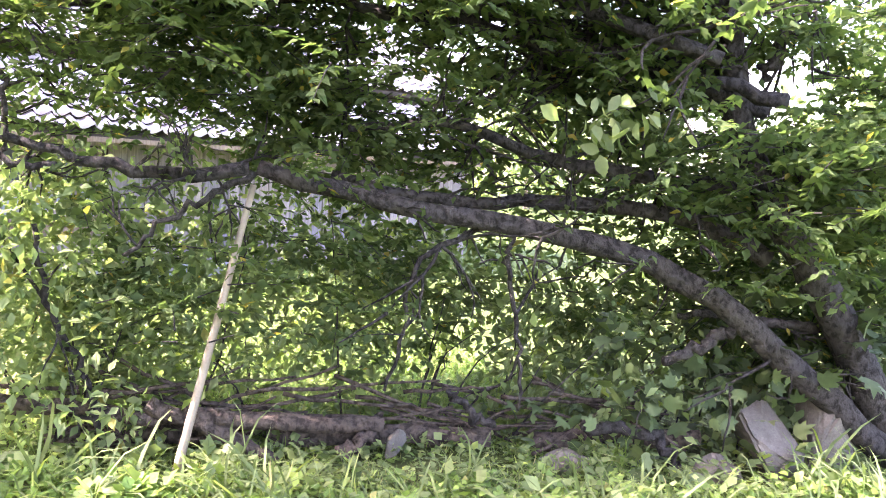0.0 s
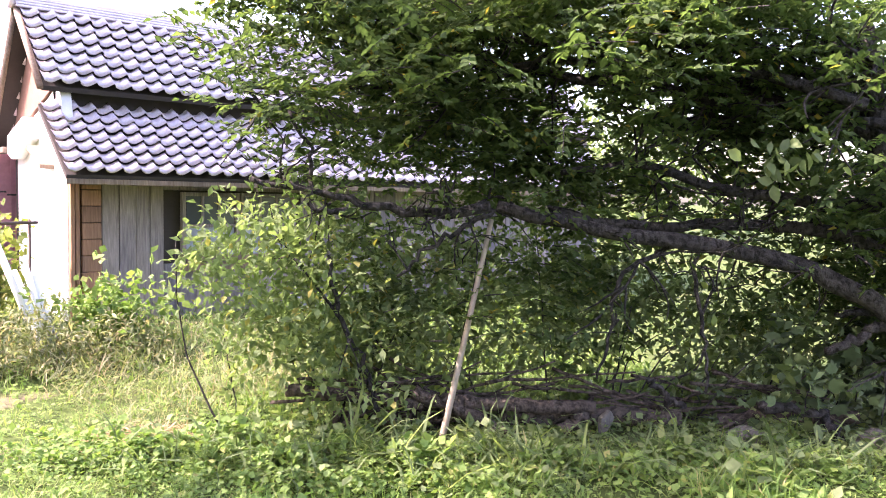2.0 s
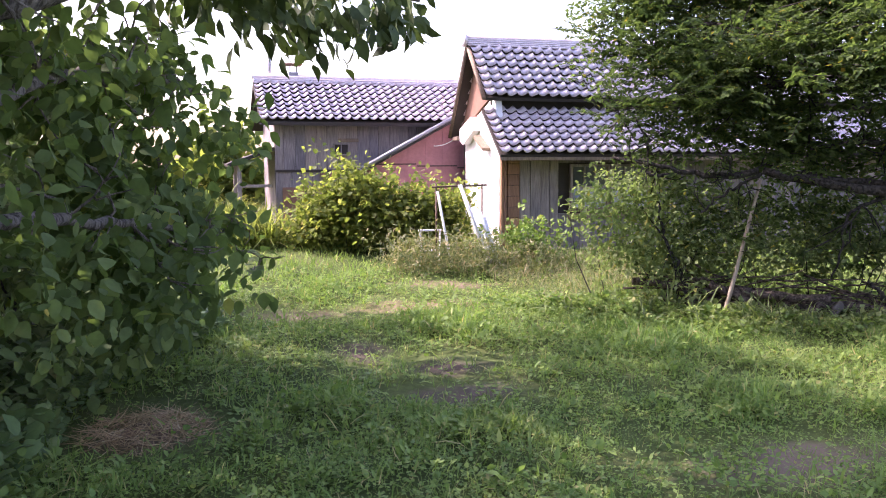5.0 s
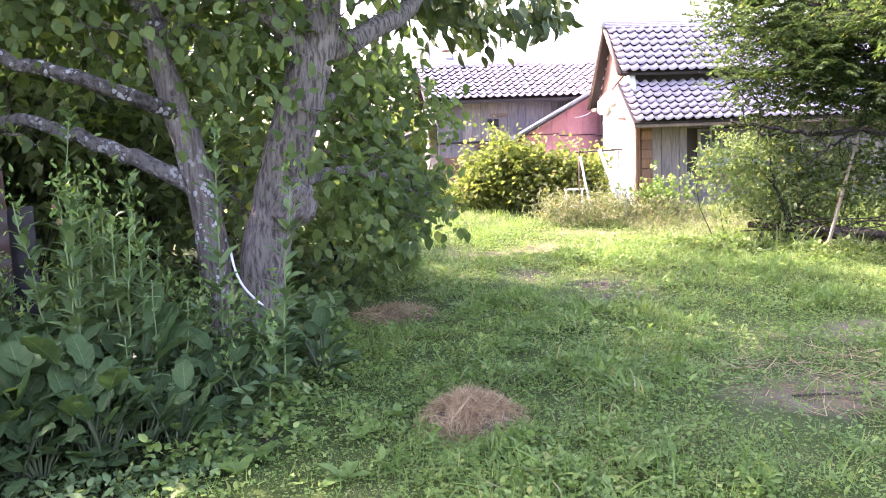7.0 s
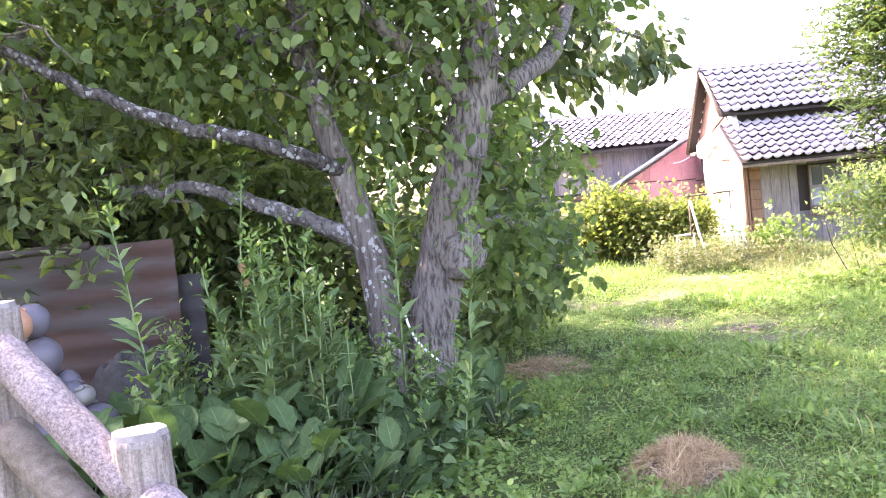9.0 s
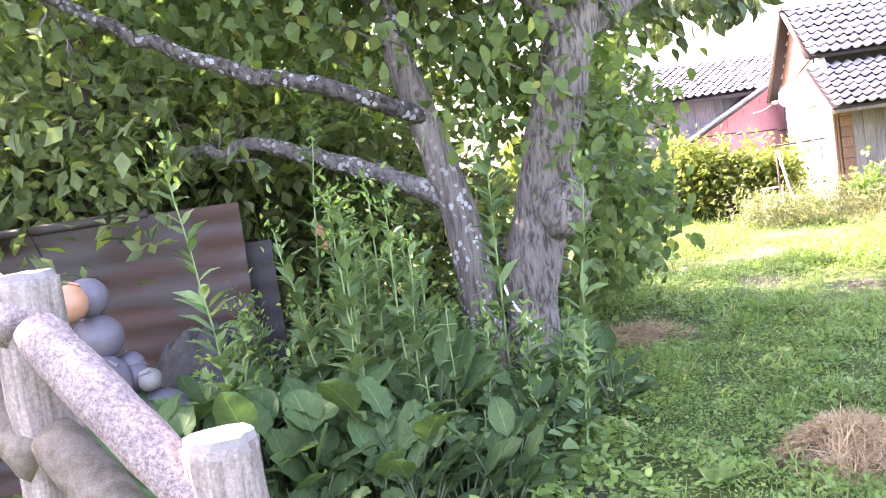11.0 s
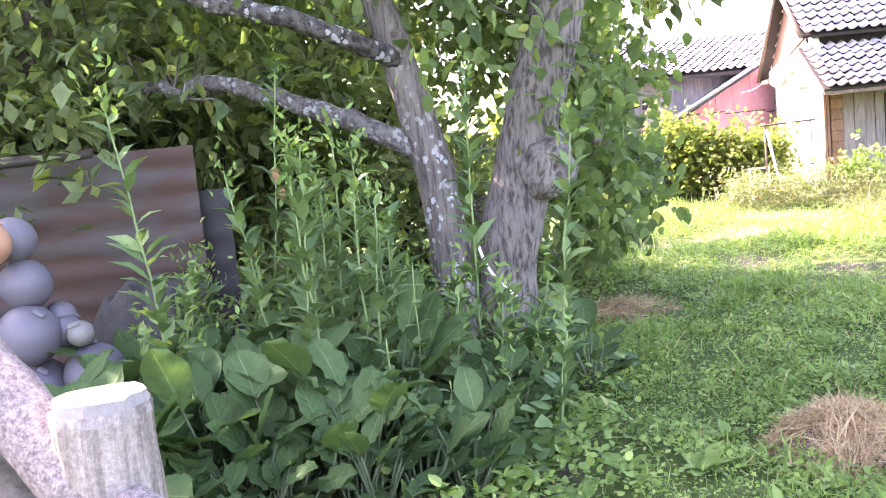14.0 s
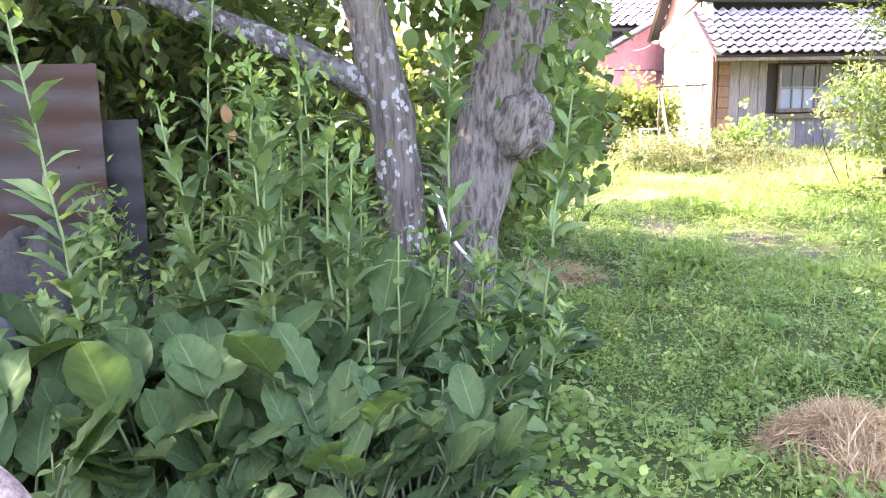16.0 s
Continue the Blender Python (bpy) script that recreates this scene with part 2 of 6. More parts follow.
def concrete_material(name, groove):
    """Cast concrete: speckled where the skin is worn, grooved where it imitates bark."""
    m, nt, b = material(name, 0.9, 0.15)
    v = coords(nt)
    speck = noise_tex(nt, v, 95, 5, 0.8)
    blot = noise_tex(nt, v, 5, 4)
    lines = noise_tex(nt, coords(nt, (1, 1, 0.07)), 26, 5, 0.7)
    base = ramp(nt, lines, [(0.38, (0.12, 0.098, 0.08)), (0.6, (0.28, 0.24, 0.205))]) if groove else ramp(nt, blot, [(0.35, (0.185, 0.152, 0.138)), (0.65, (0.27, 0.228, 0.208))])
    col = mix(nt, 0.4 if groove else 0.75, base, ramp(nt, speck, [(0.38, (0.36, 0.33, 0.32)), (0.5, (0.92, 0.9, 0.9)), (0.62, (1.6, 1.58, 1.6))]), "MULTIPLY")
    col = mix(nt, ramp(nt, blot, [(0.58, (0, 0, 0)), (0.75, (0.5, 0.5, 0.5))]), col, (0.19, 0.175, 0.13))
    nt.links.new(col, b.inputs["Base Color"])
    bump(nt, b, lines if groove else speck, 0.8, 0.012 if groove else 0.006)
    return m


CONCRETE_LOG = concrete_material("grooved_concrete", True)
CONCRETE_RAIL = concrete_material("speckled_concrete", False)
# Lower rails: darker and browner than the upper ones
BROWN_RAIL = plain_material("brown_concrete", (0.2, 0.17, 0.135), 0.9, 0.1, vary=0.9, scale=22, relief=0.9, second=(0.1, 0.088, 0.062))
CONCRETE_TOP = plain_material("worn_concrete", (0.25, 0.227, 0.205), 0.9, 0.1, vary=0.5, scale=30, relief=0.5)
BUOY = plain_material("buoy_plastic", (0.125, 0.115, 0.13), 0.5, 0.4, vary=0.3, scale=5, relief=0.1)
BUOY_PALE = plain_material("pale_plastic", (0.2, 0.19, 0.165), 0.5, 0.4, vary=0.5, scale=12, relief=0.1)
BUOY_ORANGE = plain_material("orange_plastic", (0.4, 0.21, 0.12), 0.5, 0.4, vary=0.3, relief=0.1)
BAMBOO = plain_material("bamboo", (0.34, 0.28, 0.2), 0.5, 0.4, vary=0.5, scale=8, relief=0.1)
STONE = plain_material("stone", (0.155, 0.142, 0.118), 0.9, 0.15, vary=0.8, scale=9, relief=0.9)
TARP = plain_material("grey_tarp", (0.05, 0.046, 0.04), 0.85, 0.15, vary=0.7, scale=9, relief=0.6, second=(0.1, 0.093, 0.083))
WHITE_PAINT = plain_material("white_paint", (0.8, 0.8, 0.78), 0.6, 0.3, vary=0.2)
STRIP = plain_material("white_strip", (0.8, 0.8, 0.85), 0.35, 0.5, vary=0.2)
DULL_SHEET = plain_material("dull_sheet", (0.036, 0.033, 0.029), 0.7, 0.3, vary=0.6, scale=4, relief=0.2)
STEEL = plain_material("rusty_steel", (0.12, 0.08, 0.06), 0.7, 0.3, 0.3)
FIBRE = plain_material("palm_fibre", (0.14, 0.11, 0.09), 0.95, 0.1, vary=0.7, scale=12)
YELLOW = plain_material("withered_yellow", (0.2, 0.105, 0.03), 0.5, 0.4, vary=0.3)


def rust_material():
    m, nt, b = material("rusted_sheet", 0.6, 0.35)
    wave = coords(nt, (0.35, 1, 1.6))
    n = noise_tex(nt, wave, 2.2, 7, 0.62)
    col = ramp(nt, n, [(0.32, (0.062, 0.056, 0.05)), (0.45, (0.056, 0.044, 0.036)), (0.51, (0.052, 0.027, 0.017)), (0.75, (0.07, 0.03, 0.017))])
    nt.links.new(col, b.inputs["Base Color"])
    bump(nt, b, n, 0.2, 0.005)
    return m


RUST = rust_material()


def glass_material():
    m, nt, b = material("window_glass", 0.05, 0.6)
    b.inputs["Base Color"].default_value = (0.08, 0.09, 0.1, 1)
    n = noise_tex(nt, coords(nt), 3, 2)
    bump(nt, b, n, 0.05, 0.02)
    return m


GLASS = glass_material()
FROSTED = plain_material("frosted_glass", (0.3, 0.33, 0.38), 0.5, 0.5, vary=0.2, relief=0)


def ground_material():
    m, nt, b = material("earth_and_moss", 0.95, 0.1)
    v = coords(nt, space="Object")
    n1 = noise_tex(nt, v, 0.7, 6, 0.6)
    n2 = noise_tex(nt, v, 14, 5, 0.7)
    col = ramp(nt, n1, [(0.35, (0.05, 0.075, 0.022)), (0.5, (0.075, 0.105, 0.03)), (0.68, (0.105, 0.12, 0.045))])
    col = mix(nt, 0.6, col, ramp(nt, n2, [(0.3, (0.45, 0.45, 0.4)), (0.7, (1.4, 1.4, 1.3))]), "MULTIPLY")
    sep = nt.nodes.new("ShaderNodeSeparateXYZ")
    nt.links.new(v, sep.inputs[0])

    def spot(x, y, rx, ry, colour, under):
        total = None
        for axis, c, r in ((0, x, rx), (1, y, ry)):
            a = nt.nodes.new("ShaderNodeMath")
            a.operation = "SUBTRACT"
            nt.links.new(sep.outputs[axis], a.inputs[0])
            a.inputs[1].default_value = c
            d = nt.nodes.new("ShaderNodeMath")
            d.operation = "DIVIDE"
            nt.links.new(a.outputs[0], d.inputs[0])
            d.inputs[1].default_value = r
            s = nt.nodes.new("ShaderNodeMath")
            s.operation = "POWER"
            nt.links.new(d.outputs[0], s.inputs[0])
            s.inputs[1].default_value = 2
            if total:
                t = nt.nodes.new("ShaderNodeMath")
                nt.links.new(total, t.inputs[0])
                nt.links.new(s.outputs[0], t.inputs[1])
                total = t.outputs[0]
            else:
                total = s.outputs[0]
        ragged = nt.nodes.new("ShaderNodeMath")
        ragged.operation = "MULTIPLY_ADD"
        nt.links.new(noise_tex(nt, v, 4, 4), ragged.inputs[0])
        ragged.inputs[1].default_value = 1.1
        nt.links.new(total, ragged.inputs[2])
        return mix(nt, ramp(nt, ragged.outputs[0], [(0.55, (1, 1, 1)), (1.0, (0, 0, 0))]), under, colour)

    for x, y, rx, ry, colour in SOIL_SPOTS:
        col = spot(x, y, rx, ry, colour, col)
    nt.links.new(col, b.inputs["Base Color"])
    bump(nt, b, n2, 0.8, 0.03)
    return m


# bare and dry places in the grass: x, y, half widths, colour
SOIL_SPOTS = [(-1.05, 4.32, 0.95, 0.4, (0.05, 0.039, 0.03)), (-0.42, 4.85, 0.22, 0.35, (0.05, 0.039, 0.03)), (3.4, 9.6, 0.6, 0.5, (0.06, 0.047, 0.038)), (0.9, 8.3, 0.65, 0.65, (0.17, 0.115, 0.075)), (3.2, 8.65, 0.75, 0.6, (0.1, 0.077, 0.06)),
              (5.5, 12.1, 0.5, 0.4, (0.25, 0.17, 0.11)), (-0.35, 5.3, 0.55, 0.9, (0.09, 0.075, 0.06)), (4.0, 12.5, 1.5, 0.6, (0.22, 0.17, 0.1)), (2.4, 12.4, 0.9, 0.5, (0.2, 0.16, 0.1)), (4.6, 13.9, 1.3, 0.5, (0.2, 0.15, 0.1)), (4.6, 6.6, 1.2, 0.6, (0.18, 0.14, 0.1)), (3.4, 4.9, 1.2, 0.7, (0.2, 0.15, 0.095)), (2.75, 10.3, 0.45, 0.7, (0.09, 0.07, 0.055))]
GROUND = ground_material()


# ---- mesh helpers ----
def raw_mesh(name, verts, faces):
    """A mesh from arrays; every face has the same number of corners."""
    verts, faces = np.asarray(verts, np.float32), np.asarray(faces, np.int32)
    me = bpy.data.meshes.new(name)
    k = faces.shape[1]
    me.vertices.add(len(verts))
    me.vertices.foreach_set("co", verts.ravel())
    me.loops.add(faces.size)
    me.loops.foreach_set("vertex_index", faces.ravel())
    me.polygons.add(len(faces))
    me.polygons.foreach_set("loop_start", np.arange(0, faces.size, k, dtype=np.int32))
    me.polygons.foreach_set("loop_total", np.full(len(faces), k, np.int32))
    me.update(calc_edges=True)
    return me


def smooth(me):
    me.polygons.foreach_set("use_smooth", np.ones(len(me.polygons), bool))
    return me


def as_mesh(name, shape):
    if isinstance(shape, bpy.types.Mesh):
        return shape
    me = bpy.data.meshes.new(name)
    shape.to_mesh(me)
    shape.free()
    return me


def part(name, shape, mat, parent=None, label="", m=None):
    """One mesh object under a thing or a part."""
    me = as_mesh(name, shape)
    if not me.materials:
        me.materials.append(mat)
    ob = new(name, me)
    if parent:
        ob.parent = parent
    if m is not None:
        ob.matrix_basis = m
    if label:
        tagged(ob, label)
    return ob


def thing(name, label, category, m=None, group="", kind=""):
    """An Empty at a thing's base."""
    ob = new(name)
    ob.empty_display_size = 0.2
    if m is not None:
        ob.matrix_basis = m
    return tagged(ob, label, category, group, kind)


def box(x0, x1, y0, y1, z0, z1, bevel=0.0, bm=None):
    bm = bm or bmesh.new()
    made = bmesh.ops.create_cube(bm, size=1.0, matrix=Matrix.Translation(((x0 + x1) / 2, (y0 + y1) / 2, (z0 + z1) / 2)) @ Matrix.Diagonal((x1 - x0, y1 - y0, z1 - z0, 1)))
    if bevel:
        bmesh.ops.bevel(bm, geom=list({e for v in made["verts"] for e in v.link_edges}), offset=bevel, segments=1, affect="EDGES")
    return bm


def tube_arrays(points, radii, sides=8, ragged=0.0, cap=True):
    """Rings along a line; gives vertices and quads."""
    p = np.asarray(points, float)
    r = np.asarray(radii, float) * np.ones(len(p))
    d = np.gradient(p, axis=0)
    d /= np.linalg.norm(d, axis=1, keepdims=True) + 1e-9
    ref = np.array([0.31, 0.17, 0.93]) if abs(d[:, 2]).mean() < 0.8 else np.array([0.9, 0.3, 0.1])
    u = np.cross(d, ref)
    u /= np.linalg.norm(u, axis=1, keepdims=True)
    w = np.cross(d, u)
    a = np.linspace(0, 2 * np.pi, sides, endpoint=False)
    rr = r[:, None] * (1 + ragged * rng.normal(size=(len(p), sides)))
    v = p[:, None] + rr[..., None] * (u[:, None] * np.cos(a)[None, :, None] + w[:, None] * np.sin(a)[None, :, None])
    i = np.arange(len(p) - 1)[:, None] * sides
    j = np.arange(sides)[None]
    f = np.stack([i + j, i + (j + 1) % sides, i + sides + (j + 1) % sides, i + sides + j], -1).reshape(-1, 4)
    v = v.reshape(-1, 3)
    if cap:
        n = len(v)
        v = np.concatenate([v, p[:1], p[-1:]])
        e = (len(p) - 1) * sides
        ends = [[(k + 1) % sides, k, n, n] for k in range(sides)] + [[e + k, e + (k + 1) % sides, n + 1, n + 1] for k in range(sides)]
        f = np.concatenate([f, np.array(ends)])
    return v, f


def curve_points(points, n=14, wobble=0.0):
    """A smooth line through points."""
    p = np.asarray(points, float)
    t = np.concatenate([[0], np.cumsum(np.linalg.norm(np.diff(p, axis=0), axis=1))])
    s = np.linspace(0, t[-1], n)
    lin = np.stack([np.interp(s, t, p[:, k]) for k in range(3)], 1)
    for _ in range(2):
        lin[1:-1] = 0.25 * lin[:-2] + 0.5 * lin[1:-1] + 0.25 * lin[2:]
    if wobble:
        lin[1:-1] += rng.normal(size=(n - 2, 3)) * wobble
    return lin


def fix_tris(faces):
    """Quads with a doubled corner become triangles, so the whole is given as triangles."""
    f = np.asarray(faces)
    a, b = f[:, [0, 1, 2]], f[:, [0, 2, 3]]
    b = b[f[:, 2] != f[:, 3]]
    return np.concatenate([a, b])


def tube_mesh(name, points, radii, sides=8, ragged=0.0):
    v, f = tube_arrays(points, radii, sides, ragged)
    return smooth(raw_mesh(name, v, fix_tris(f)))


def joined(name, pieces):
    vs, fs, n = [], [], 0
    for v, f in pieces:
        vs.append(v)
        fs.append(fix_tris(f) + n)
        n += len(v)
    return smooth(raw_mesh(name, np.concatenate(vs), np.concatenate(fs)))


# leaf outlines: x across, y along, z up from the blade
LEAF_SMALL = (np.array([(0, 0, 0), (0.26, 0.42, 0.07), (0, 0.5, 0), (-0.26, 0.42, 0.07), (0, 1, -0.1)]), np.array([(0, 1, 4, 2), (0, 2, 4, 3)]))
LEAF_ROUND = (np.array([(0, 0, 0), (0.42, 0.45, 0.06), (0, 0.5, 0), (-0.42, 0.45, 0.06), (0, 0.95, -0.05)]), np.array([(0, 1, 4, 2), (0, 2, 4, 3)]))
LEAF_OVAL = (np.array([(0, 0, 0), (0.27, 0.2, 0.05), (0.4, 0.5, 0.07), (0.25, 0.82, 0.03), (0, 1, -0.06), (-0.25, 0.82, 0.03), (-0.4, 0.5, 0.07), (-0.27, 0.2, 0.05), (0, 0.5, 0)]), np.array([(0, 1, 2, 8), (8, 2, 3, 4), (0, 8, 6, 7), (8, 4, 5, 6)]))
LEAF_LONG = (np.array([(0, 0, 0), (0.13, 0.3, 0.05), (0, 0.32, 0.0), (-0.13, 0.3, 0.05), (0.12, 0.62, 0.03), (0, 0.64, -0.03), (-0.12, 0.62, 0.03), (0, 1, -0.2)]),
             np.array([(0, 1, 2, 2), (0, 2, 3, 3), (1, 4, 5, 2), (2, 5, 6, 3), (4, 7, 5, 5), (5, 7, 6, 6)]))
LEAF_LOBED = (np.array([(0, 0, 0), (0.3, 0.12, 0.05), (0.48, 0.38, 0.02), (0.27, 0.45, 0.05), (0.34, 0.74, 0.0), (0.13, 0.66, 0.04), (0, 1, -0.14), (-0.13, 0.66, 0.04), (-0.34, 0.74, 0), (-0.27, 0.45, 0.05), (-0.48, 0.38, 0.02), (-0.3, 0.12, 0.05), (0, 0.42, 0)]),
              np.array([(0, 1, 12, 12), (1, 2, 3, 12), (3, 4, 5, 12), (5, 6, 12, 12), (12, 6, 7, 7), (7, 8, 9, 12), (9, 10, 11, 12), (0, 12, 11, 11)]))
BLADE = (np.array([(-0.5, 0, 0), (0.5, 0, 0), (0.38, 0.5, 0.06), (-0.38, 0.5, 0.06), (0, 1, 0.28)]), np.array([(0, 1, 2, 3), (3, 2, 4, 4)]))

LEAF_OVATE = (np.array([(0, 0, 0), (0.2, 0.12, 0.03), (0.34, 0.36, 0.06), (0.25, 0.68, 0.04), (0, 1, -0.1), (-0.25, 0.68, 0.04), (-0.34, 0.36, 0.06), (-0.2, 0.12, 0.03), (0, 0.36, 0), (0, 0.68, -0.02)]), np.array([(0, 1, 2, 8), (8, 2, 3, 9), (9, 3, 4, 4), (0, 8, 6, 7), (8, 9, 5, 6), (9, 4, 5, 5)]))
ARCH = (np.array([(-0.5, 0, 0), (0.5, 0, 0), (0.46, 0.42, -0.03), (-0.46, 0.42, -0.03), (0.34, 0.78, -0.2), (-0.34, 0.78, -0.2), (0, 1, -0.5)]), np.array([(0, 1, 2, 3), (3, 2, 4, 5), (5, 4, 6, 6)]))


def big_leaf(w=0.3, rows=6, droop=0.3, wave=0.03):
    """A broad leaf in rows, with a sunk midrib and a wavy rim."""
    v, f = [], []
    for i in range(rows + 1):
        y = i / rows
        half = w * math.sin(math.pi * min(1, y * 0.93 + 0.03)) ** 0.8 * (0.9 + 0.2 * y) if 0 < i < rows else (0.012 if i == 0 else w * 0.05)
        for j, x in enumerate((-1, -0.5, 0, 0.5, 1)):
            z = 0.1 * w * abs(x) * 2 - droop * y * y + wave * math.sin(i * 2.3 + j * 1.7) * abs(x) + (0.012 * (i % 2) * abs(x))
            v.append((x * half, y, z))
    for i in range(rows):
        for j in range(4):
            a = i * 5 + j
            f.append((a, a + 1, a + 6, a + 5))
    return np.array(v), np.array(f)


def unit(a):
    return a / (np.linalg.norm(a, axis=-1, keepdims=True) + 1e-9)


def leaf_arrays(at, along, up, size, outline, width=1.0):
    """Many leaves: at (n,3), their way, their upper side, their length."""
    tv, tf = outline
    at, along, up = np.asarray(at, float), unit(np.asarray(along, float)), np.asarray(up, float)
    side = unit(np.cross(along, up))
    up = np.cross(side, along)
    size = np.asarray(size, float).reshape(-1, 1, 1) * np.ones((len(at), 1, 1))
    width = np.asarray(width, float).reshape(-1, 1, 1) * np.ones((len(at), 1, 1))
    v = at[:, None] + size * (tv[None, :, 0:1] * width * side[:, None] + tv[None, :, 1:2] * along[:, None] + tv[None, :, 2:3] * up[:, None])
    f = tf[None] + (np.arange(len(at)) * len(tv))[:, None, None]
    return v.reshape(-1, 3), f.reshape(-1, 4)


def leaf_mesh(name, *args, **kw):
    v, f = leaf_arrays(*args, **kw)
    return raw_mesh(name, v, fix_tris(f))


def scatter_dirs(n, lift=0.0, flat=1.0):
    d = rng.normal(size=(n, 3))
    d[:, 2] = d[:, 2] * flat + lift
    return unit(d)


# ---- ground ----
def rise_to(y):
    """The yard climbs gently towards the barns."""
    return np.interp(y, [11.5, 14.0, 16.5, 19.5, 24.0], [0.0, 0.07, 0.24, 0.5, 0.6])


def lie(x, y):
    """The height of the ground."""
    x, y = np.asarray(x, float), np.asarray(y, float)
    near = np.exp(-((x - 6) / 40) ** 2 - ((y - 12) / 40) ** 2)
    return near * (0.025 * np.sin(x * 1.7 + y * 0.6) + 0.02 * np.sin(y * 2.1 - x * 0.8) + 0.015 * np.sin(x * 5.1) * np.sin(y * 4.3)) - 0.02 + rise_to(y)


def steps(lo, hi, step, reach):
    mid = np.arange(lo, hi + step / 2, step)
    out = step * 1.35 ** np.arange(1, 30)
    out = np.cumsum(out)
    out = out[out < reach]
    return np.concatenate([lo - out[::-1], mid, hi + out])


gx, gy = steps(-10, 22, 0.25, 900), steps(-4, 32, 0.25, 900)
GX, GY = np.meshgrid(gx, gy)
gv = np.stack([GX.ravel(), GY.ravel(), lie(GX.ravel(), GY.ravel())], 1)
ni = len(gx)
a = (np.arange(len(gy) - 1)[:, None] * ni + np.arange(ni - 1)[None]).ravel()
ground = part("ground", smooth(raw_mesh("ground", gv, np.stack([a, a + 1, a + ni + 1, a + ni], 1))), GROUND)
tagged(ground, "uneven green yard of grass, moss and bare earth", "ground", kind="structure")


# ---- barns ----
def polygon_slab(points, axis, at, thick):
    """A flat slab: points in the two other axes, thick along axis."""
    bm = bmesh.new()
    ring = []
    for p in points:
        c = list(p)
        c.insert("xyz".index(axis), at)
        ring.append(bm.verts.new(c))
    face = bm.faces.new(ring)
    out = bmesh.ops.extrude_face_region(bm, geom=[face])
    vec = [0, 0, 0]
    vec["xyz".index(axis)] = thick
    bmesh.ops.translate(bm, verts=[v for v in out["geom"] if isinstance(v, bmesh.types.BMVert)], vec=vec)
    bmesh.ops.recalc_face_normals(bm, faces=bm.faces)
    return bm


def tile_arrays(w, length):
    """One pantile: a trough and a roll, with a thick lower rim."""
    across = np.linspace(0, 1, 8)
    z = 0.2 * w * np.where(across < 0.68, -np.sin(across / 0.68 * np.pi) * 0.8, np.sin((across - 0.68) / 0.32 * np.pi) * 1.0)
    rows = [(0.01, 0.036), (0.0, 0.057), (length * 1.12, 0.0)]
    v = np.array([(x * w * 1.03, y, zz + lift) for y, lift in rows for x, zz in zip(across, z)])
    f = [(r * 8 + i, r * 8 + i + 1, (r + 1) * 8 + i + 1, (r + 1) * 8 + i) for r in range(2) for i in range(7)]
    return v, np.array(f)


def tiled_slope(roof, x0, x1, eave, ridge, w, length, singles_to):
    """Tiles from the eave (y, z) up to the ridge (y, z): single ones up to singles_to, the rest joined."""
    e, r = Vector((0, *eave)), Vector((0, *ridge))
    up = (r - e).normalized()
    rot = Matrix((Vector((1, 0, 0)), up, Vector((1, 0, 0)).cross(up))).transposed().to_4x4()
    v, f = tile_arrays(w, length)
    me = smooth(raw_mesh("tile", v, fix_tris(f)))
    me.materials.append(TILE)
    rows, cols = max(1, round((r - e).length / length)), int((x1 - x0) / w)
    rest = []
    for i in range(cols):
        for j in range(rows):
            at = e + up * (j * length) + Vector((x0 + i * w, 0, 0))
            m = Matrix.Translation(at) @ rot @ pose(0, 0, 0.012 * random.random(), random.uniform(-1.2, 1.2), random.uniform(-1, 1), random.uniform(-1.2, 1.2))
            if at.x < singles_to:
                part("tile", me, TILE, roof, m=m)
            else:
                mm = np.array(m)
                rest.append((v @ mm[:3, :3].T + mm[:3, 3], f))
    if rest:
        tagged(part("tile_field", joined("tile_field", rest), TILE, roof), kind="stuff")


def plank_wall(parent, x0, x1, y, z0, z1, width, mat, thick=0.03, skip=None, name="plank"):
    """Upright boards side by side, their faces towards -y."""
    x, cache = x0, {}
    while x < x1 - 0.02:
        w = min(width * random.choice((0.85, 1.0, 1.15)), x1 - x)
        spans = [(z0, z1)]
        if skip and x + w > skip[0] and x < skip[1]:
            spans = [(z0, skip[2]), (skip[3], z1)]
        for a0, a1 in spans:
            key = (round(w, 2), round(a1 - a0, 2))
            if key not in cache:
                cache[key] = as_mesh(name, box(0, key[0] - 0.006, -thick, 0, 0, key[1], 0.004))
                cache[key].materials.append(mat)
            part(name, cache[key], mat, parent, m=pose(x, y + random.uniform(-0.006, 0.006), a0, 0, random.uniform(-0.25, 0.25), 0))
        x += w


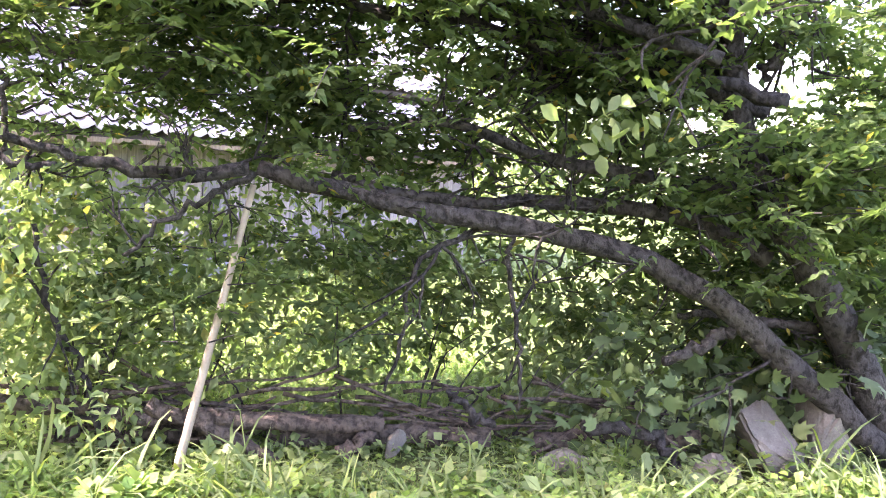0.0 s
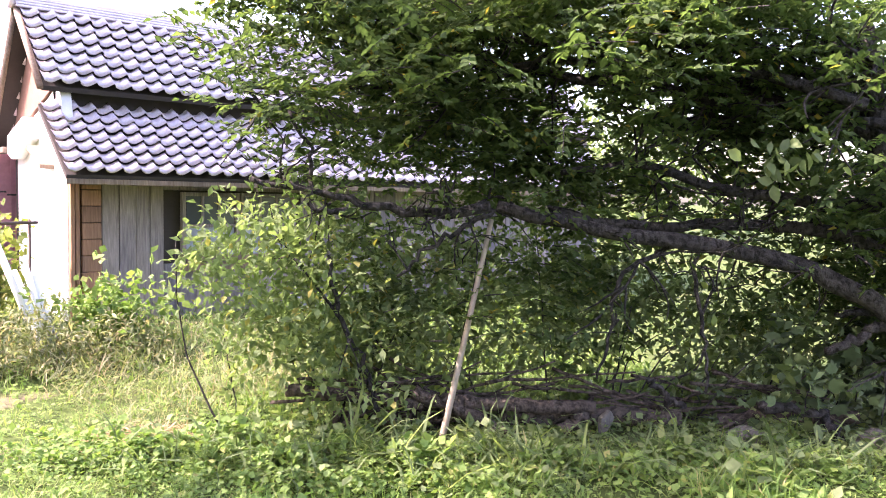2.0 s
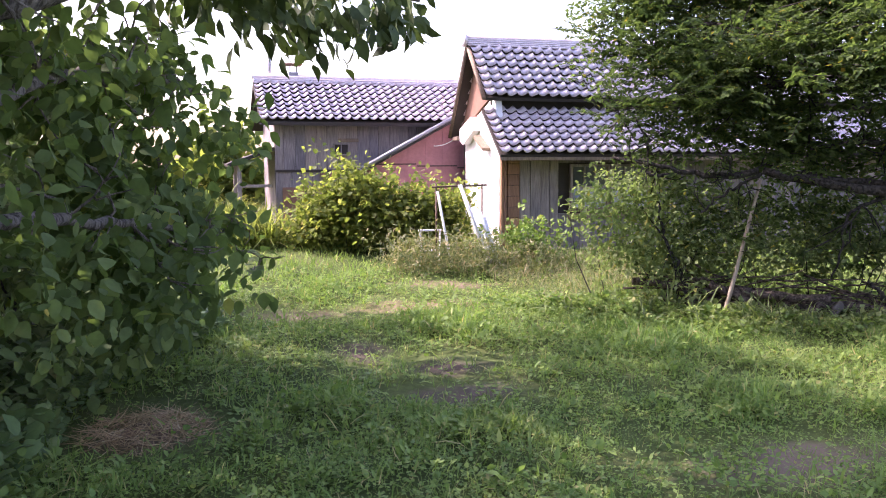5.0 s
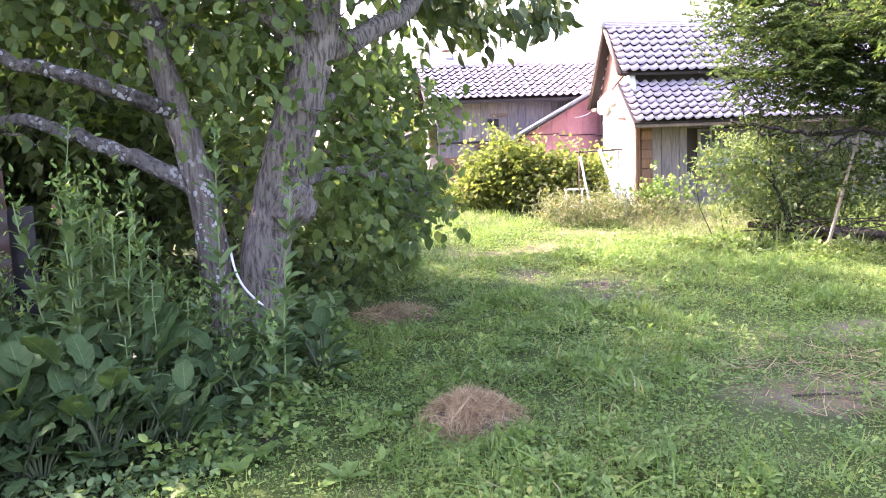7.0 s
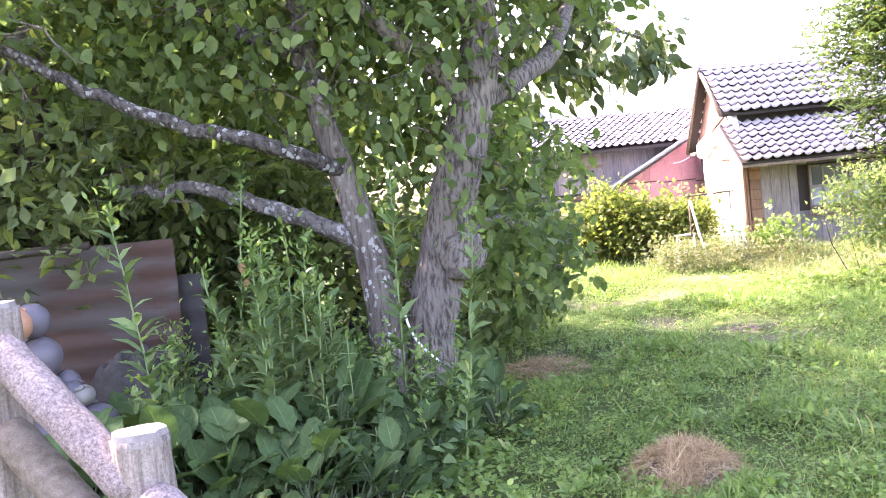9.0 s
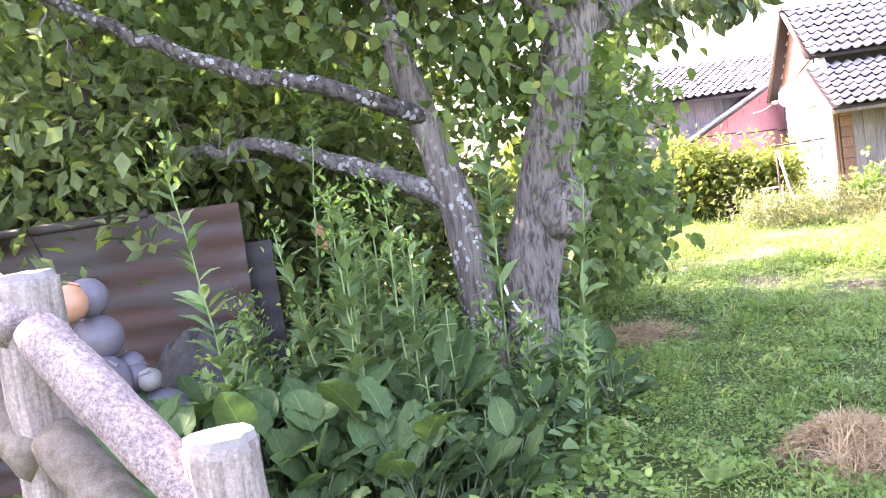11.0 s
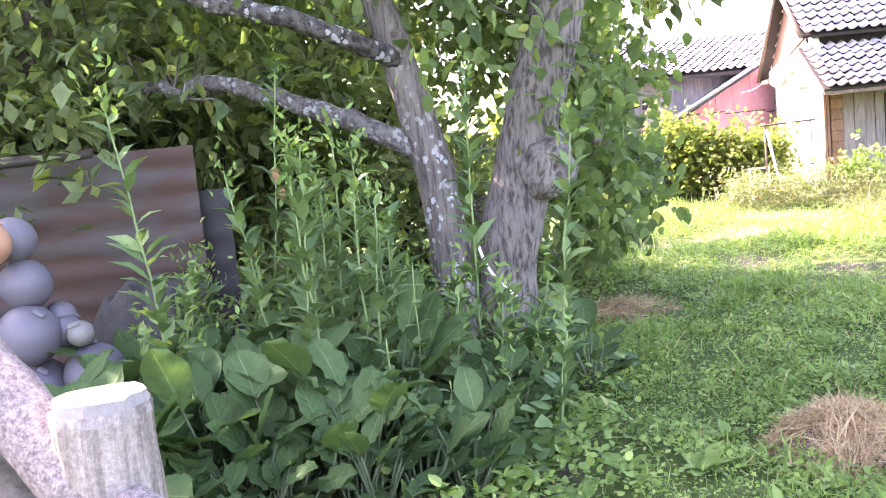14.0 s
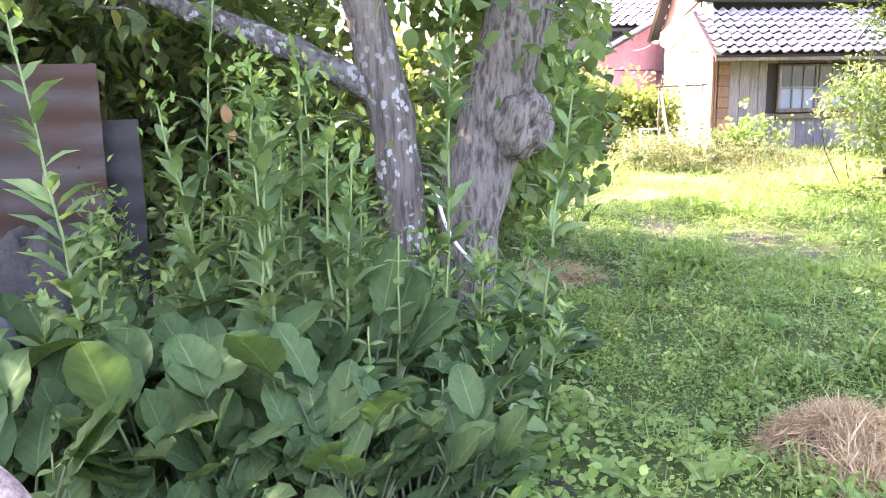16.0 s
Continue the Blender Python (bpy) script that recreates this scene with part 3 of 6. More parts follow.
def window(parent, x0, x1, y, z0, z1, cols):
    w = tagged(new("window", None), "pale wooden window with clear and frosted panes")
    w.parent = parent
    t = 0.05
    for nm, b in (("window_sill", box(x0 - 0.06, x1 + 0.06, y - 0.1, y, z0 - 0.07, z0, 0.006)), ("lintel", box(x0, x1, y - 0.07, y, z1, z1 + t, 0.005)),
                  ("stile", box(x0 - t, x0, y - 0.07, y, z0, z1 + t, 0.005)), ("stile", box(x1, x1 + t, y - 0.07, y, z0, z1 + t, 0.005))):
        part(nm, b, GREY_WOOD if nm != "window_sill" else BROWN_WOOD, w)
    step = (x1 - x0) / cols
    for i in range(cols):
        if i:
            part("glazing_bar", box(x0 + i * step - 0.018, x0 + i * step + 0.018, y - 0.06, y - 0.02, z0, z1, 0.003), GREY_WOOD, w)
        for lo, hi, mat in ((z0, (z0 + z1) / 2 - 0.02, FROSTED), ((z0 + z1) / 2 + 0.02, z1, GLASS)):
            part("pane", box(x0 + i * step + 0.018, x0 + (i + 1) * step - 0.018, y - 0.04, y - 0.03, lo, hi), mat, w)
    part("meeting_rail", box(x0, x1, y - 0.065, y - 0.015, (z0 + z1) / 2 - 0.02, (z0 + z1) / 2 + 0.02, 0.003), GREY_WOOD, w)
    return w


def front_barn():
    b = thing("barn", "weathered plank barn with tiled roof and white gable wall", "barn")
    x0, x1, wx = 6.2, 16.0, 6.42
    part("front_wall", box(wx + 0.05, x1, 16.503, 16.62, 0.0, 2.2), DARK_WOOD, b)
    part("upper_wall", box(wx, x1, 16.86, 16.96, 2.4, 3.2), DARK_WOOD, b, "dark wall band between two roofs")
    part("gable_wall", polygon_slab([(16.5, 0.0), (16.5, 1.98), (16.74, 2.96), (18.28, 2.44), (18.4, 2.2), (18.4, 0.0)], "x", wx, 0.12), PLASTER, b, "white plastered gable wall in the sun")
    part("gable_panel", polygon_slab([(16.72, 2.98), (17.55, 3.9), (18.52, 2.42), (18.3, 2.46)], "x", wx - 0.03, 0.1), RED_WOOD, b, "red-brown boards under the gable")
    part("back_wall", box(wx, x1, 18.4, 18.5, 0.0, 2.5), DARK_WOOD, b)
    part("end_wall", polygon_slab([(16.5, 0.0), (16.5, 1.98), (16.8, 2.9), (17.55, 3.8), (18.4, 2.5), (18.4, 0.0)], "x", x1 - 0.12, 0.12), GREY_WOOD, b)
    part("hood", polygon_slab([(16.95, 1.98), (17.45, 2.22), (17.45, 2.27), (16.95, 2.03)], "x", wx - 0.16, 0.16), BROWN_WOOD, b, "small sloping hood on the gable")
    part("beam_end", polygon_slab([(17.5, 2.36), (17.62, 2.62), (18.3, 2.42), (18.32, 2.2), (18.1, 2.12)], "x", wx - 0.15, 0.15), PLASTER, b, "white plastered beam end")
    # roofs
    up = part("roof", polygon_slab([(16.62, 2.9), (17.55, 3.92), (18.64, 2.3), (18.62, 2.25), (17.55, 3.83), (16.65, 2.85)], "x", x0, x1 - x0 + 0.15), DARK_WOOD, b, "grey pantile roof with a tall ridge")
    tiled_slope(up, x0, x1 + 0.15, (16.59, 2.92), (17.55, 3.97), 0.2, 0.19, 10.6)
    tiled_slope(up, x0, x1 + 0.15, (18.66, 2.34), (17.55, 3.97), 0.2, 0.24, 0)
    for k in range(4):
        part("ridge_course", box(x0 - 0.04, x1 + 0.2, 17.44 + 0.012 * k, 17.66 - 0.012 * k, 3.9 + 0.035 * k, 3.93 + 0.035 * k, 0.008), TILE, up)
    part("ridge_cap", tube_mesh("ridge_cap", [(x0 - 0.06, 17.55, 4.05), (11, 17.55, 4.05), (x1 + 0.22, 17.55, 4.05)], 0.07, 10), TILE, up)
    part("end_tile", tube_mesh("end_tile", [(x0 - 0.1, 17.55, 4.0), (x0 - 0.07, 17.55, 4.0), (x0 - 0.05, 17.55, 4.0)], 0.12, 12), TILE, up)
    low = part("lower_roof", polygon_slab([(15.93, 1.9), (16.88, 2.72), (16.88, 2.65), (15.95, 1.85)], "x", x0 + 0.03, x1 - x0), DARK_WOOD, b, "lower pantile roof over the front wall")
    tiled_slope(low, x0 + 0.03, x1, (15.9, 1.92), (16.88, 2.76), 0.2, 0.18, 10.6)
    for y, z, ye, ze in ((17.55, 3.92, 18.66, 2.27), (17.55, 3.92, 16.62, 2.88)):
        part("barge_board", tube_mesh("barge_board", [(x0 - 0.02, y, z), (x0 - 0.02, (y + ye) / 2, (z + ze) / 2), (x0 - 0.02, ye, ze)], 0.045, 4), BROWN_WOOD, b)
    part("rafter_end", box(x0 + 0.02, x0 + 0.12, 18.3, 18.62, 2.2, 2.28, 0.01), BROWN_WOOD, b)
    for k in range(14):
        part("rafter_end", box(x0 + 0.35 + k * 0.6, x0 + 0.41 + k * 0.6, 15.97, 16.5, 1.8, 1.86, 0.005), BROWN_WOOD, b)
    part("eave_board", box(x0 + 0.03, x1, 15.93, 15.95, 1.8, 1.86, 0.004), BROWN_WOOD, b)
    # front boards
    plank_wall(b, 6.8, x1, 16.5, 0.1, 1.98, 0.2, GREY_WOOD, skip=(7.7, 9.42, 0.86, 1.76))
    for k in range(8):
        part("door_board", box(6.56, 6.78, 16.44, 16.5, 0.42 + k * 0.19, 0.42 + k * 0.19 + 0.183, 0.006), WARM_WOOD, b, m=pose(0, random.uniform(-0.008, 0.004), 0))
    for x in (6.43, 6.485):
        part("corner_post", box(x, x + 0.045, 16.42, 16.5, 0.1, 1.93, 0.006), WARM_WOOD, b)
    window(b, 7.8, 8.48, 16.485, 0.95, 1.69, 3)
    window(b, 8.6, 9.32, 16.485, 0.95, 1.69, 3)
    part("apron", box(7.72, 9.42, 16.42, 16.47, 0.76, 0.85, 0.006), BROWN_WOOD, b)
    return b


def far_barn():
    b = thing("barn", "tall grey plank barn with a bright tiled roof", "barn")
    x0, x1, y = 2.85, 9.5, 19.6
    part("front_wall", box(x0, x1, y + 0.003, y + 0.1, 0.2, 2.6), DARK_WOOD, b)
    part("side_wall", box(x0, x0 + 0.1, y + 0.1, 22.1, 0.2, 2.6), GREY_WOOD, b)
    part("gable_wall", polygon_slab([(y, 2.6), (20.9, 3.38), (22.2, 2.6)], "x", x0, 0.1), GREY_WOOD, b)
    part("back_wall", box(x0, x1, 22.1, 22.2, 0.2, 2.6), GREY_WOOD, b)
    plank_wall(b, x0, 7.2, y, 1.64, 2.58, 0.2, GREY_WOOD)
    plank_wall(b, x0, 7.2, y, 0.3, 1.62, 0.26, GREY_WOOD, 0.022)
    part("batten", box(x0, 7.2, y - 0.045, y - 0.022, 1.6, 1.65), DARK_WOOD, b)
    part("shutter", box(4.1, 4.52, y - 0.06, y - 0.03, 2.2, 2.27, 0.005), BROWN_WOOD, b, "brown shutter strip under the eave")
    hatch = part("hatch", box(4.0, 4.32, y - 0.05, y - 0.03, 1.93, 2.17, 0.005), DARK_WOOD, b, "small four-pane window hatch")
    for xa, xb, za, zb in ((4.0, 4.32, 1.93, 1.955), (4.0, 4.32, 2.145, 2.17), (4.0, 4.025, 1.957, 2.143), (4.295, 4.32, 1.957, 2.143), (4.15, 4.17, 1.957, 2.143)):
        part("glazing_bar", box(xa, xb, y - 0.075, y - 0.052, za, zb, 0.003), GREY_WOOD, hatch)
    part("sill", box(3.72, 4.1, y - 0.1, y - 0.05, 1.5, 1.58, 0.008), RED_WOOD, b, "red-brown sill board")
    part("door", box(2.98, 3.4, y - 0.05, y - 0.024, 0.35, 1.3, 0.005), RED_WOOD, b, "low red-brown door")
    roof = part("roof", polygon_slab([(19.28, 2.58), (20.9, 3.47), (22.5, 2.58), (22.5, 2.52), (20.9, 3.4), (19.28, 2.51)], "x", x0 - 0.3, x1 - x0 + 0.3), DARK_WOOD, b, "grey pantile roof with pale tile edges")
    tiled_slope(roof, x0 - 0.3, x1, (19.25, 2.61), (20.9, 3.51), 0.18, 0.21, 7.2)
    for k in range(3):
        part("ridge_course", box(x0 - 0.3, x1, 20.78 + 0.012 * k, 21.02 - 0.012 * k, 3.46 + 0.035 * k, 3.49 + 0.035 * k, 0.008), TILE, roof)
    part("ridge_cap", tube_mesh("ridge_cap", [(x0 - 0.32, 20.9, 3.6), (6, 20.9, 3.58), (x1, 20.9, 3.6)], 0.06, 10), TILE, roof)
    vent = part("roof_vent", box(3.3, 3.5, 20.85, 21.0, 3.56, 3.7, 0.01), TRIM_TIN, roof)
    part("vent_cap", box(3.22, 3.58, 20.78, 21.08, 3.84, 3.88, 0.01), RED_WOOD, vent)
    for x in (3.32, 3.46):
        part("vent_post", box(x, x + 0.02, 20.9, 20.92, 3.7, 3.84), DARK_WOOD, vent)
    part("aerial_mast", tube_mesh("aerial_mast", [(2.92, 21.1, 3.3), (2.92, 21.1, 3.8), (2.93, 21.1, 4.25)], 0.035, 8), TRIM_TIN, roof)
    # open side roof
    side = part("side_roof", polygon_slab([(1.95, 1.7), (2.86, 2.04), (2.86, 2.11), (1.93, 1.77)], "y", y, 1.8), DARK_WOOD, b, "low open lean-to roof")
    part("side_bar", box(2.1, 2.8, y + 0.1, y + 0.15, 1.3, 1.36, 0.005), GREY_WOOD, side)
    for yy in (y + 0.1, y + 1.6):
        part("side_post", box(2.12, 2.2, yy, yy + 0.08, 0.4, 1.77, 0.005), GREY_WOOD, side)
    return b


def pink_shed():
    b = thing("shed", "pink sheet-metal shed with a low grey gable roof", "shed")
    left, mid, right, y = 4.66, 6.45, 8.24, 18.9
    part("front_wall", polygon_slab([(left, 0.3), (right, 0.3), (right, 1.72), (mid, 2.68), (left, 1.72)], "y", y, 0.05), PINK_TIN, b)
    for x in np.arange(left, 7.2, 0.36):
        top = 1.7 + (x - left) / (mid - left) * 0.95 if x < mid else 2.64 - (x - mid) * 0.53
        part("tin_seam", box(x, x + 0.012, y - 0.012, y, 0.3, top), PINK_TIN, b)
    for xa, xb, z in ((left, 5.55, 1.74), (5.56, 6.4, 1.7), (6.41, right, 1.66)):
        part("seam", box(xa, xb, y - 0.018, y - 0.002, z, z + 0.022), DARK_WOOD, b)
    part("side_wall", box(left, left + 0.05, y + 0.05, 19.55, 0.3, 1.7), PINK_TIN, b)
    roof = part("roof", polygon_slab([(4.5, 1.68), (mid, 2.74), (8.4, 1.68), (8.4, 1.63), (mid, 2.67), (4.5, 1.63)], "y", 18.75, 0.8), TRIM_TIN, b, "grey sheet roof")
    for xa, xb in ((4.48, mid), (8.42, mid)):
        part("verge", tube_mesh("verge", [(xa, 18.74, 1.7), ((xa + xb) / 2, 18.74, 2.23), (xb, 18.74, 2.76)], 0.042, 6), TRIM_TIN, roof)
        part("verge_lip", tube_mesh("verge_lip", [(xa, 18.72, 1.63), ((xa + xb) / 2, 18.72, 2.16), (xb, 18.72, 2.69)], 0.02, 5), DARK_WOOD, roof)
    part("finial", box(6.38, 6.52, 18.68, 18.82, 2.74, 2.85, 0.02), DARK_WOOD, roof)
    sag = [(5.85 + 0.6 * k / 8, 18.66, 2.1 + 0.3 * (k / 8) ** 2.2) for k in range(9)]
    part("cable", tube_mesh("cable", sag, 0.01, 5), WHITE_PAINT, b, "slack pale cable")
    return b


front_barn()
far_barn()
pink_shed()


def drying_rack():
    r = thing("drying_rack", "rusty pipe rack with pale poles leaning on it", "rack", pose(4.9, 15.3, 0.14))
    part("rail", tube_mesh("rail", [(-0.05, 0, 1.25), (0.4, 0, 1.26), (0.86, 0, 1.27)], 0.017, 6), STEEL, r)
    for x in (0.02, 0.78):
        part("post", tube_mesh("post", [(x, 0, -0.05), (x, 0, 0.6), (x, 0, 1.3)], 0.014, 6), STEEL, r)
    part("brace", tube_mesh("brace", [(0.03, -0.04, 1.18), (0.12, -0.1, 0.6), (0.22, -0.2, 0.0)], 0.02, 6), WHITE_PAINT, r)
    return r


def leaning_poles():
    for k, (x, y, tx, tz) in enumerate(((5.72, 15.0, 5.3, 1.42), (5.76, 14.95, 5.52, 0.95), (5.82, 15.0, 5.62, 1.0), (5.7, 14.9, 5.58, 0.75), (5.88, 15.02, 5.7, 0.9))):
        p = [(x, y, 0.1), ((x + tx) / 2, y + 0.12, tz / 2 + 0.05), (tx, 15.26, tz)]
        tagged(part("pole", tube_mesh("pole", p, 0.034, 7), WHITE_PAINT), "white weathered pole leaning on a pipe rack", "pole", "leaning poles")


def trestle():
    t = thing("trestle", "small white trestle in the weeds", "trestle", pose(4.68, 15.5, 0.16))
    part("top_bar", box(0, 0.38, -0.015, 0.015, 0.52, 0.55, 0.005), WHITE_PAINT, t)
    for x in (0.02, 0.34):
        part("leg", box(x, x + 0.026, -0.014, 0.014, -0.05, 0.52, 0.004), WHITE_PAINT, t)
    part("low_bar", box(0.03, 0.35, -0.012, 0.012, 0.2, 0.225, 0.004), WHITE_PAINT, t)


drying_rack()
leaning_poles()
trestle()
tagged(part("pale_board", box(9.0, 11.0, 16.1, 16.16, 0.2, 0.38, 0.02), TRIM_TIN), "long pale board standing by the barn wall", "board")


# ---- plants ----
def twig_tree(root, starts, levels, leaf_step, spread, length, droop=0.0):
    """Twigs grown from points on limbs. Gives tube pieces, and places and ways for leaves."""
    tubes, spots, ways = [], [], []
    for p, d, size in starts:
        todo = [(np.array(p, float), unit(np.array(d, float)), size, levels)]
        while todo:
            at, way, s, lv = todo.pop()
            line = [at]
            n = 5
            for k in range(n):
                way = unit(way + rng.normal(size=3) * spread * 0.35 + np.array([0, 0, -droop * 0.2]))
                line.append(line[-1] + way * s / n)
            line = np.array(line)
            tubes.append(tube_arrays(line, np.linspace(0.012, 0.004, n + 1) * (0.5 + s), 4, cap=False))
            m = max(2, int(s / leaf_step))
            t = rng.uniform(0.1, 1, m) * n
            i = np.minimum(t.astype(int), n - 1)
            spots.append(line[i] + (line[i + 1] - line[i]) * (t - i)[:, None])
            ways.append(np.repeat(way[None], m, 0))
            if lv > 0:
                for _ in range(3):
                    k = rng.integers(1, n + 1)
                    todo.append((line[k], unit(way + rng.normal(size=3) * spread), s * rng.uniform(0.5, 0.8), lv - 1))
    return tubes, np.concatenate(spots), np.concatenate(ways)


def limb(root, name, pts, r0, r1, mat, sides=8, n=16, wobble=0.01, ragged=0.03, label=""):
    line = curve_points(pts, n, wobble)
    part(name, tube_mesh(name, line, np.linspace(r0, r1, n), sides, ragged), mat, root, label)
    return line


def leaves_in(blobs, count):
    """Places in a set of ellipsoids (centre, radii), denser towards the skin."""
    vol = np.array([a[1][0] * a[1][1] * a[1][2] for a in blobs]) ** 0.8
    pick = rng.choice(len(blobs), count, p=vol / vol.sum())
    c = np.array([a[0] for a in blobs])[pick]
    r = np.array([a[1] for a in blobs])[pick]
    d = unit(rng.normal(size=(count, 3)))
    rad = rng.uniform(0, 1, (count, 1)) ** 0.4
    clump = 0.16 * rng.normal(size=(count, 3))
    return c + r * d * rad + clump, d


def clumped(blobs, clumps, per, spread):
    """Leaves in small sprays inside the ellipsoids."""
    c, d = leaves_in(blobs, clumps)
    at = np.repeat(c, per, 0) + rng.normal(size=(clumps * per, 3)) * spread
    return at, np.repeat(d, per, 0)


PLUM = dict(
    main=([(7.41, 10.65, 1.66), (7.55, 10.52, 1.59), (7.78, 10.32, 1.55), (8.01, 10.12, 1.49), (8.20, 9.95, 1.45), (8.38, 9.79, 1.41), (8.57, 9.63, 1.40), (8.76, 9.46, 1.36), (8.95, 9.30, 1.30), (9.14, 9.13, 1.22), (9.36, 8.93, 1.09), (9.51, 8.80, 0.93), (9.69, 8.64, 0.73), (9.87, 8.48, 0.55), (10.07, 8.31, 0.37), (10.27, 8.14, 0.13)], 0.045, 0.09),
    twig=([(7.39, 10.66, 1.63), (7.24, 10.79, 1.51), (7.11, 10.91, 1.40), (6.98, 11.02, 1.28), (6.89, 11.10, 1.15)], 0.022, 0.012),
    left=([(7.37, 10.68, 1.65), (7.19, 10.83, 1.59), (7.01, 10.99, 1.59), (6.83, 11.15, 1.62), (6.63, 11.33, 1.68), (6.39, 11.54, 1.75), (6.12, 11.77, 1.82)], 0.042, 0.018),
    crook=([(6.63, 11.33, 1.61), (6.44, 11.49, 1.59), (6.42, 11.51, 1.68), (6.44, 11.49, 1.86), (6.43, 11.50, 2.04), (6.39, 11.54, 2.12), (6.32, 11.60, 2.29)], 0.022, 0.01),
    middle=([(7.86, 10.58, 1.64), (8.12, 10.35, 1.53), (8.49, 10.03, 1.53), (8.92, 9.65, 1.56), (9.15, 9.45, 1.54), (9.37, 9.26, 1.50), (9.57, 9.08, 1.48), (9.86, 8.83, 1.26)], 0.028, 0.06),
    upper=([(7.89, 10.49, 1.90), (8.08, 10.32, 1.95), (8.31, 10.12, 1.98), (8.48, 9.97, 1.93), (8.63, 9.84, 1.83), (8.80, 9.69, 1.79), (9.04, 9.48, 1.76), (9.29, 9.26, 1.71), (9.61, 8.98, 1.70)], 0.022, 0.055),
    hanging=([(8.40, 9.84, 1.40), (8.10, 10.10, 1.22), (8.07, 10.13, 1.08), (8.06, 10.14, 0.76), (8.03, 10.17, 0.54), (7.99, 10.20, 0.44)], 0.02, 0.009),
    hanging_two=([(8.47, 9.72, 1.36), (8.44, 9.74, 1.11), (8.50, 9.69, 0.90), (8.52, 9.67, 0.65), (8.53, 9.66, 0.36)], 0.017, 0.01),
    stub=([(9.49, 8.82, 0.89), (9.33, 8.96, 0.76), (9.16, 9.11, 0.67)], 0.04, 0.03),
    trunk=([(10.37, 8.18, 0.23), (10.15, 8.37, 0.75), (9.99, 8.52, 1.06), (9.82, 8.66, 1.40), (9.60, 8.86, 1.80), (9.48, 8.96, 2.16), (9.43, 9.00, 2.53), (9.38, 9.04, 2.94)], 0.13, 0.07),
    top=([(9.56, 9.02, 2.36), (9.24, 9.31, 2.62), (8.87, 9.63, 2.86), (8.39, 10.05, 3.10)], 0.05, 0.02),
    root=([(8.30, 9.99, 0.44), (8.43, 9.88, 0.29), (8.51, 9.82, 0.24)], 0.02, 0.026),
    root_two=([(8.88, 9.42, 0.27), (9.19, 9.15, 0.22), (9.33, 9.03, -0.01)], 0.04, 0.03),
    sprout=([(6.59, 11.50, 1.29), (6.63, 11.46, 0.92), (6.70, 11.40, 0.67), (6.77, 11.34, 0.58), (6.86, 11.26, 0.17)], 0.014, 0.022),
    crossing=([(9.45, 9.18, 0.90), (9.65, 9.01, 0.91), (9.88, 8.81, 0.89), (10.14, 8.59, 0.84)], 0.02, 0.035))


def leaf_sprays(blobs, count, per, reach, gaps=0.0):
    """Flat sprays: leaves to both sides of short level twigs. Gives twig pieces, and leaf places, ways and upper sides."""
    c, _ = leaves_in(blobs, count)
    if gaps:
        keep = np.array([noise.noise(Vector(p) * 1.5) for p in c]) > gaps - 0.5
        c = c[keep]
    n = len(c)
    a = rng.uniform(0, 2 * np.pi, n)
    way = unit(np.stack([np.cos(a), np.sin(a), rng.normal(size=n) * 0.18 - 0.12], 1))
    side = unit(np.cross(way, np.array([0, 0, 1.0]) + rng.normal(size=(n, 3)) * 0.25))
    up = np.cross(side, way)
    t = np.tile(np.linspace(-0.5, 0.5, per), n)[:, None] + rng.normal(size=(n * per, 1)) * 0.04
    hand = np.tile(np.where(np.arange(per) % 2, 1.0, -1.0), n)[:, None]
    w, sd, u = np.repeat(way, per, 0), np.repeat(side, per, 0), np.repeat(up, per, 0)
    long = np.repeat(rng.uniform(0.7, 1.3, n) * reach, per)[:, None]
    at = np.repeat(c, per, 0) + w * t * long - np.array([0, 0, 0.12]) * (t + 0.5) ** 2 * long
    out = unit(w * 0.75 + sd * hand * rng.uniform(0.4, 1.0, (n * per, 1)) + rng.normal(size=(n * per, 3)) * 0.22 + np.array([0, 0, -0.22]))
    pieces = []
    for k in range(0, n, 4):
        line = np.stack([c[k] + way[k] * q * reach - np.array([0, 0, 0.12 * (q + 0.5) ** 2 * reach]) for q in (-0.8, -0.3, 0.2, 0.5)])
        pieces.append(tube_arrays(line, np.linspace(0.005, 0.002, 4), 3, cap=False))
    return pieces, at, out, unit(u + rng.normal(size=(n * per, 3)) * 0.42)


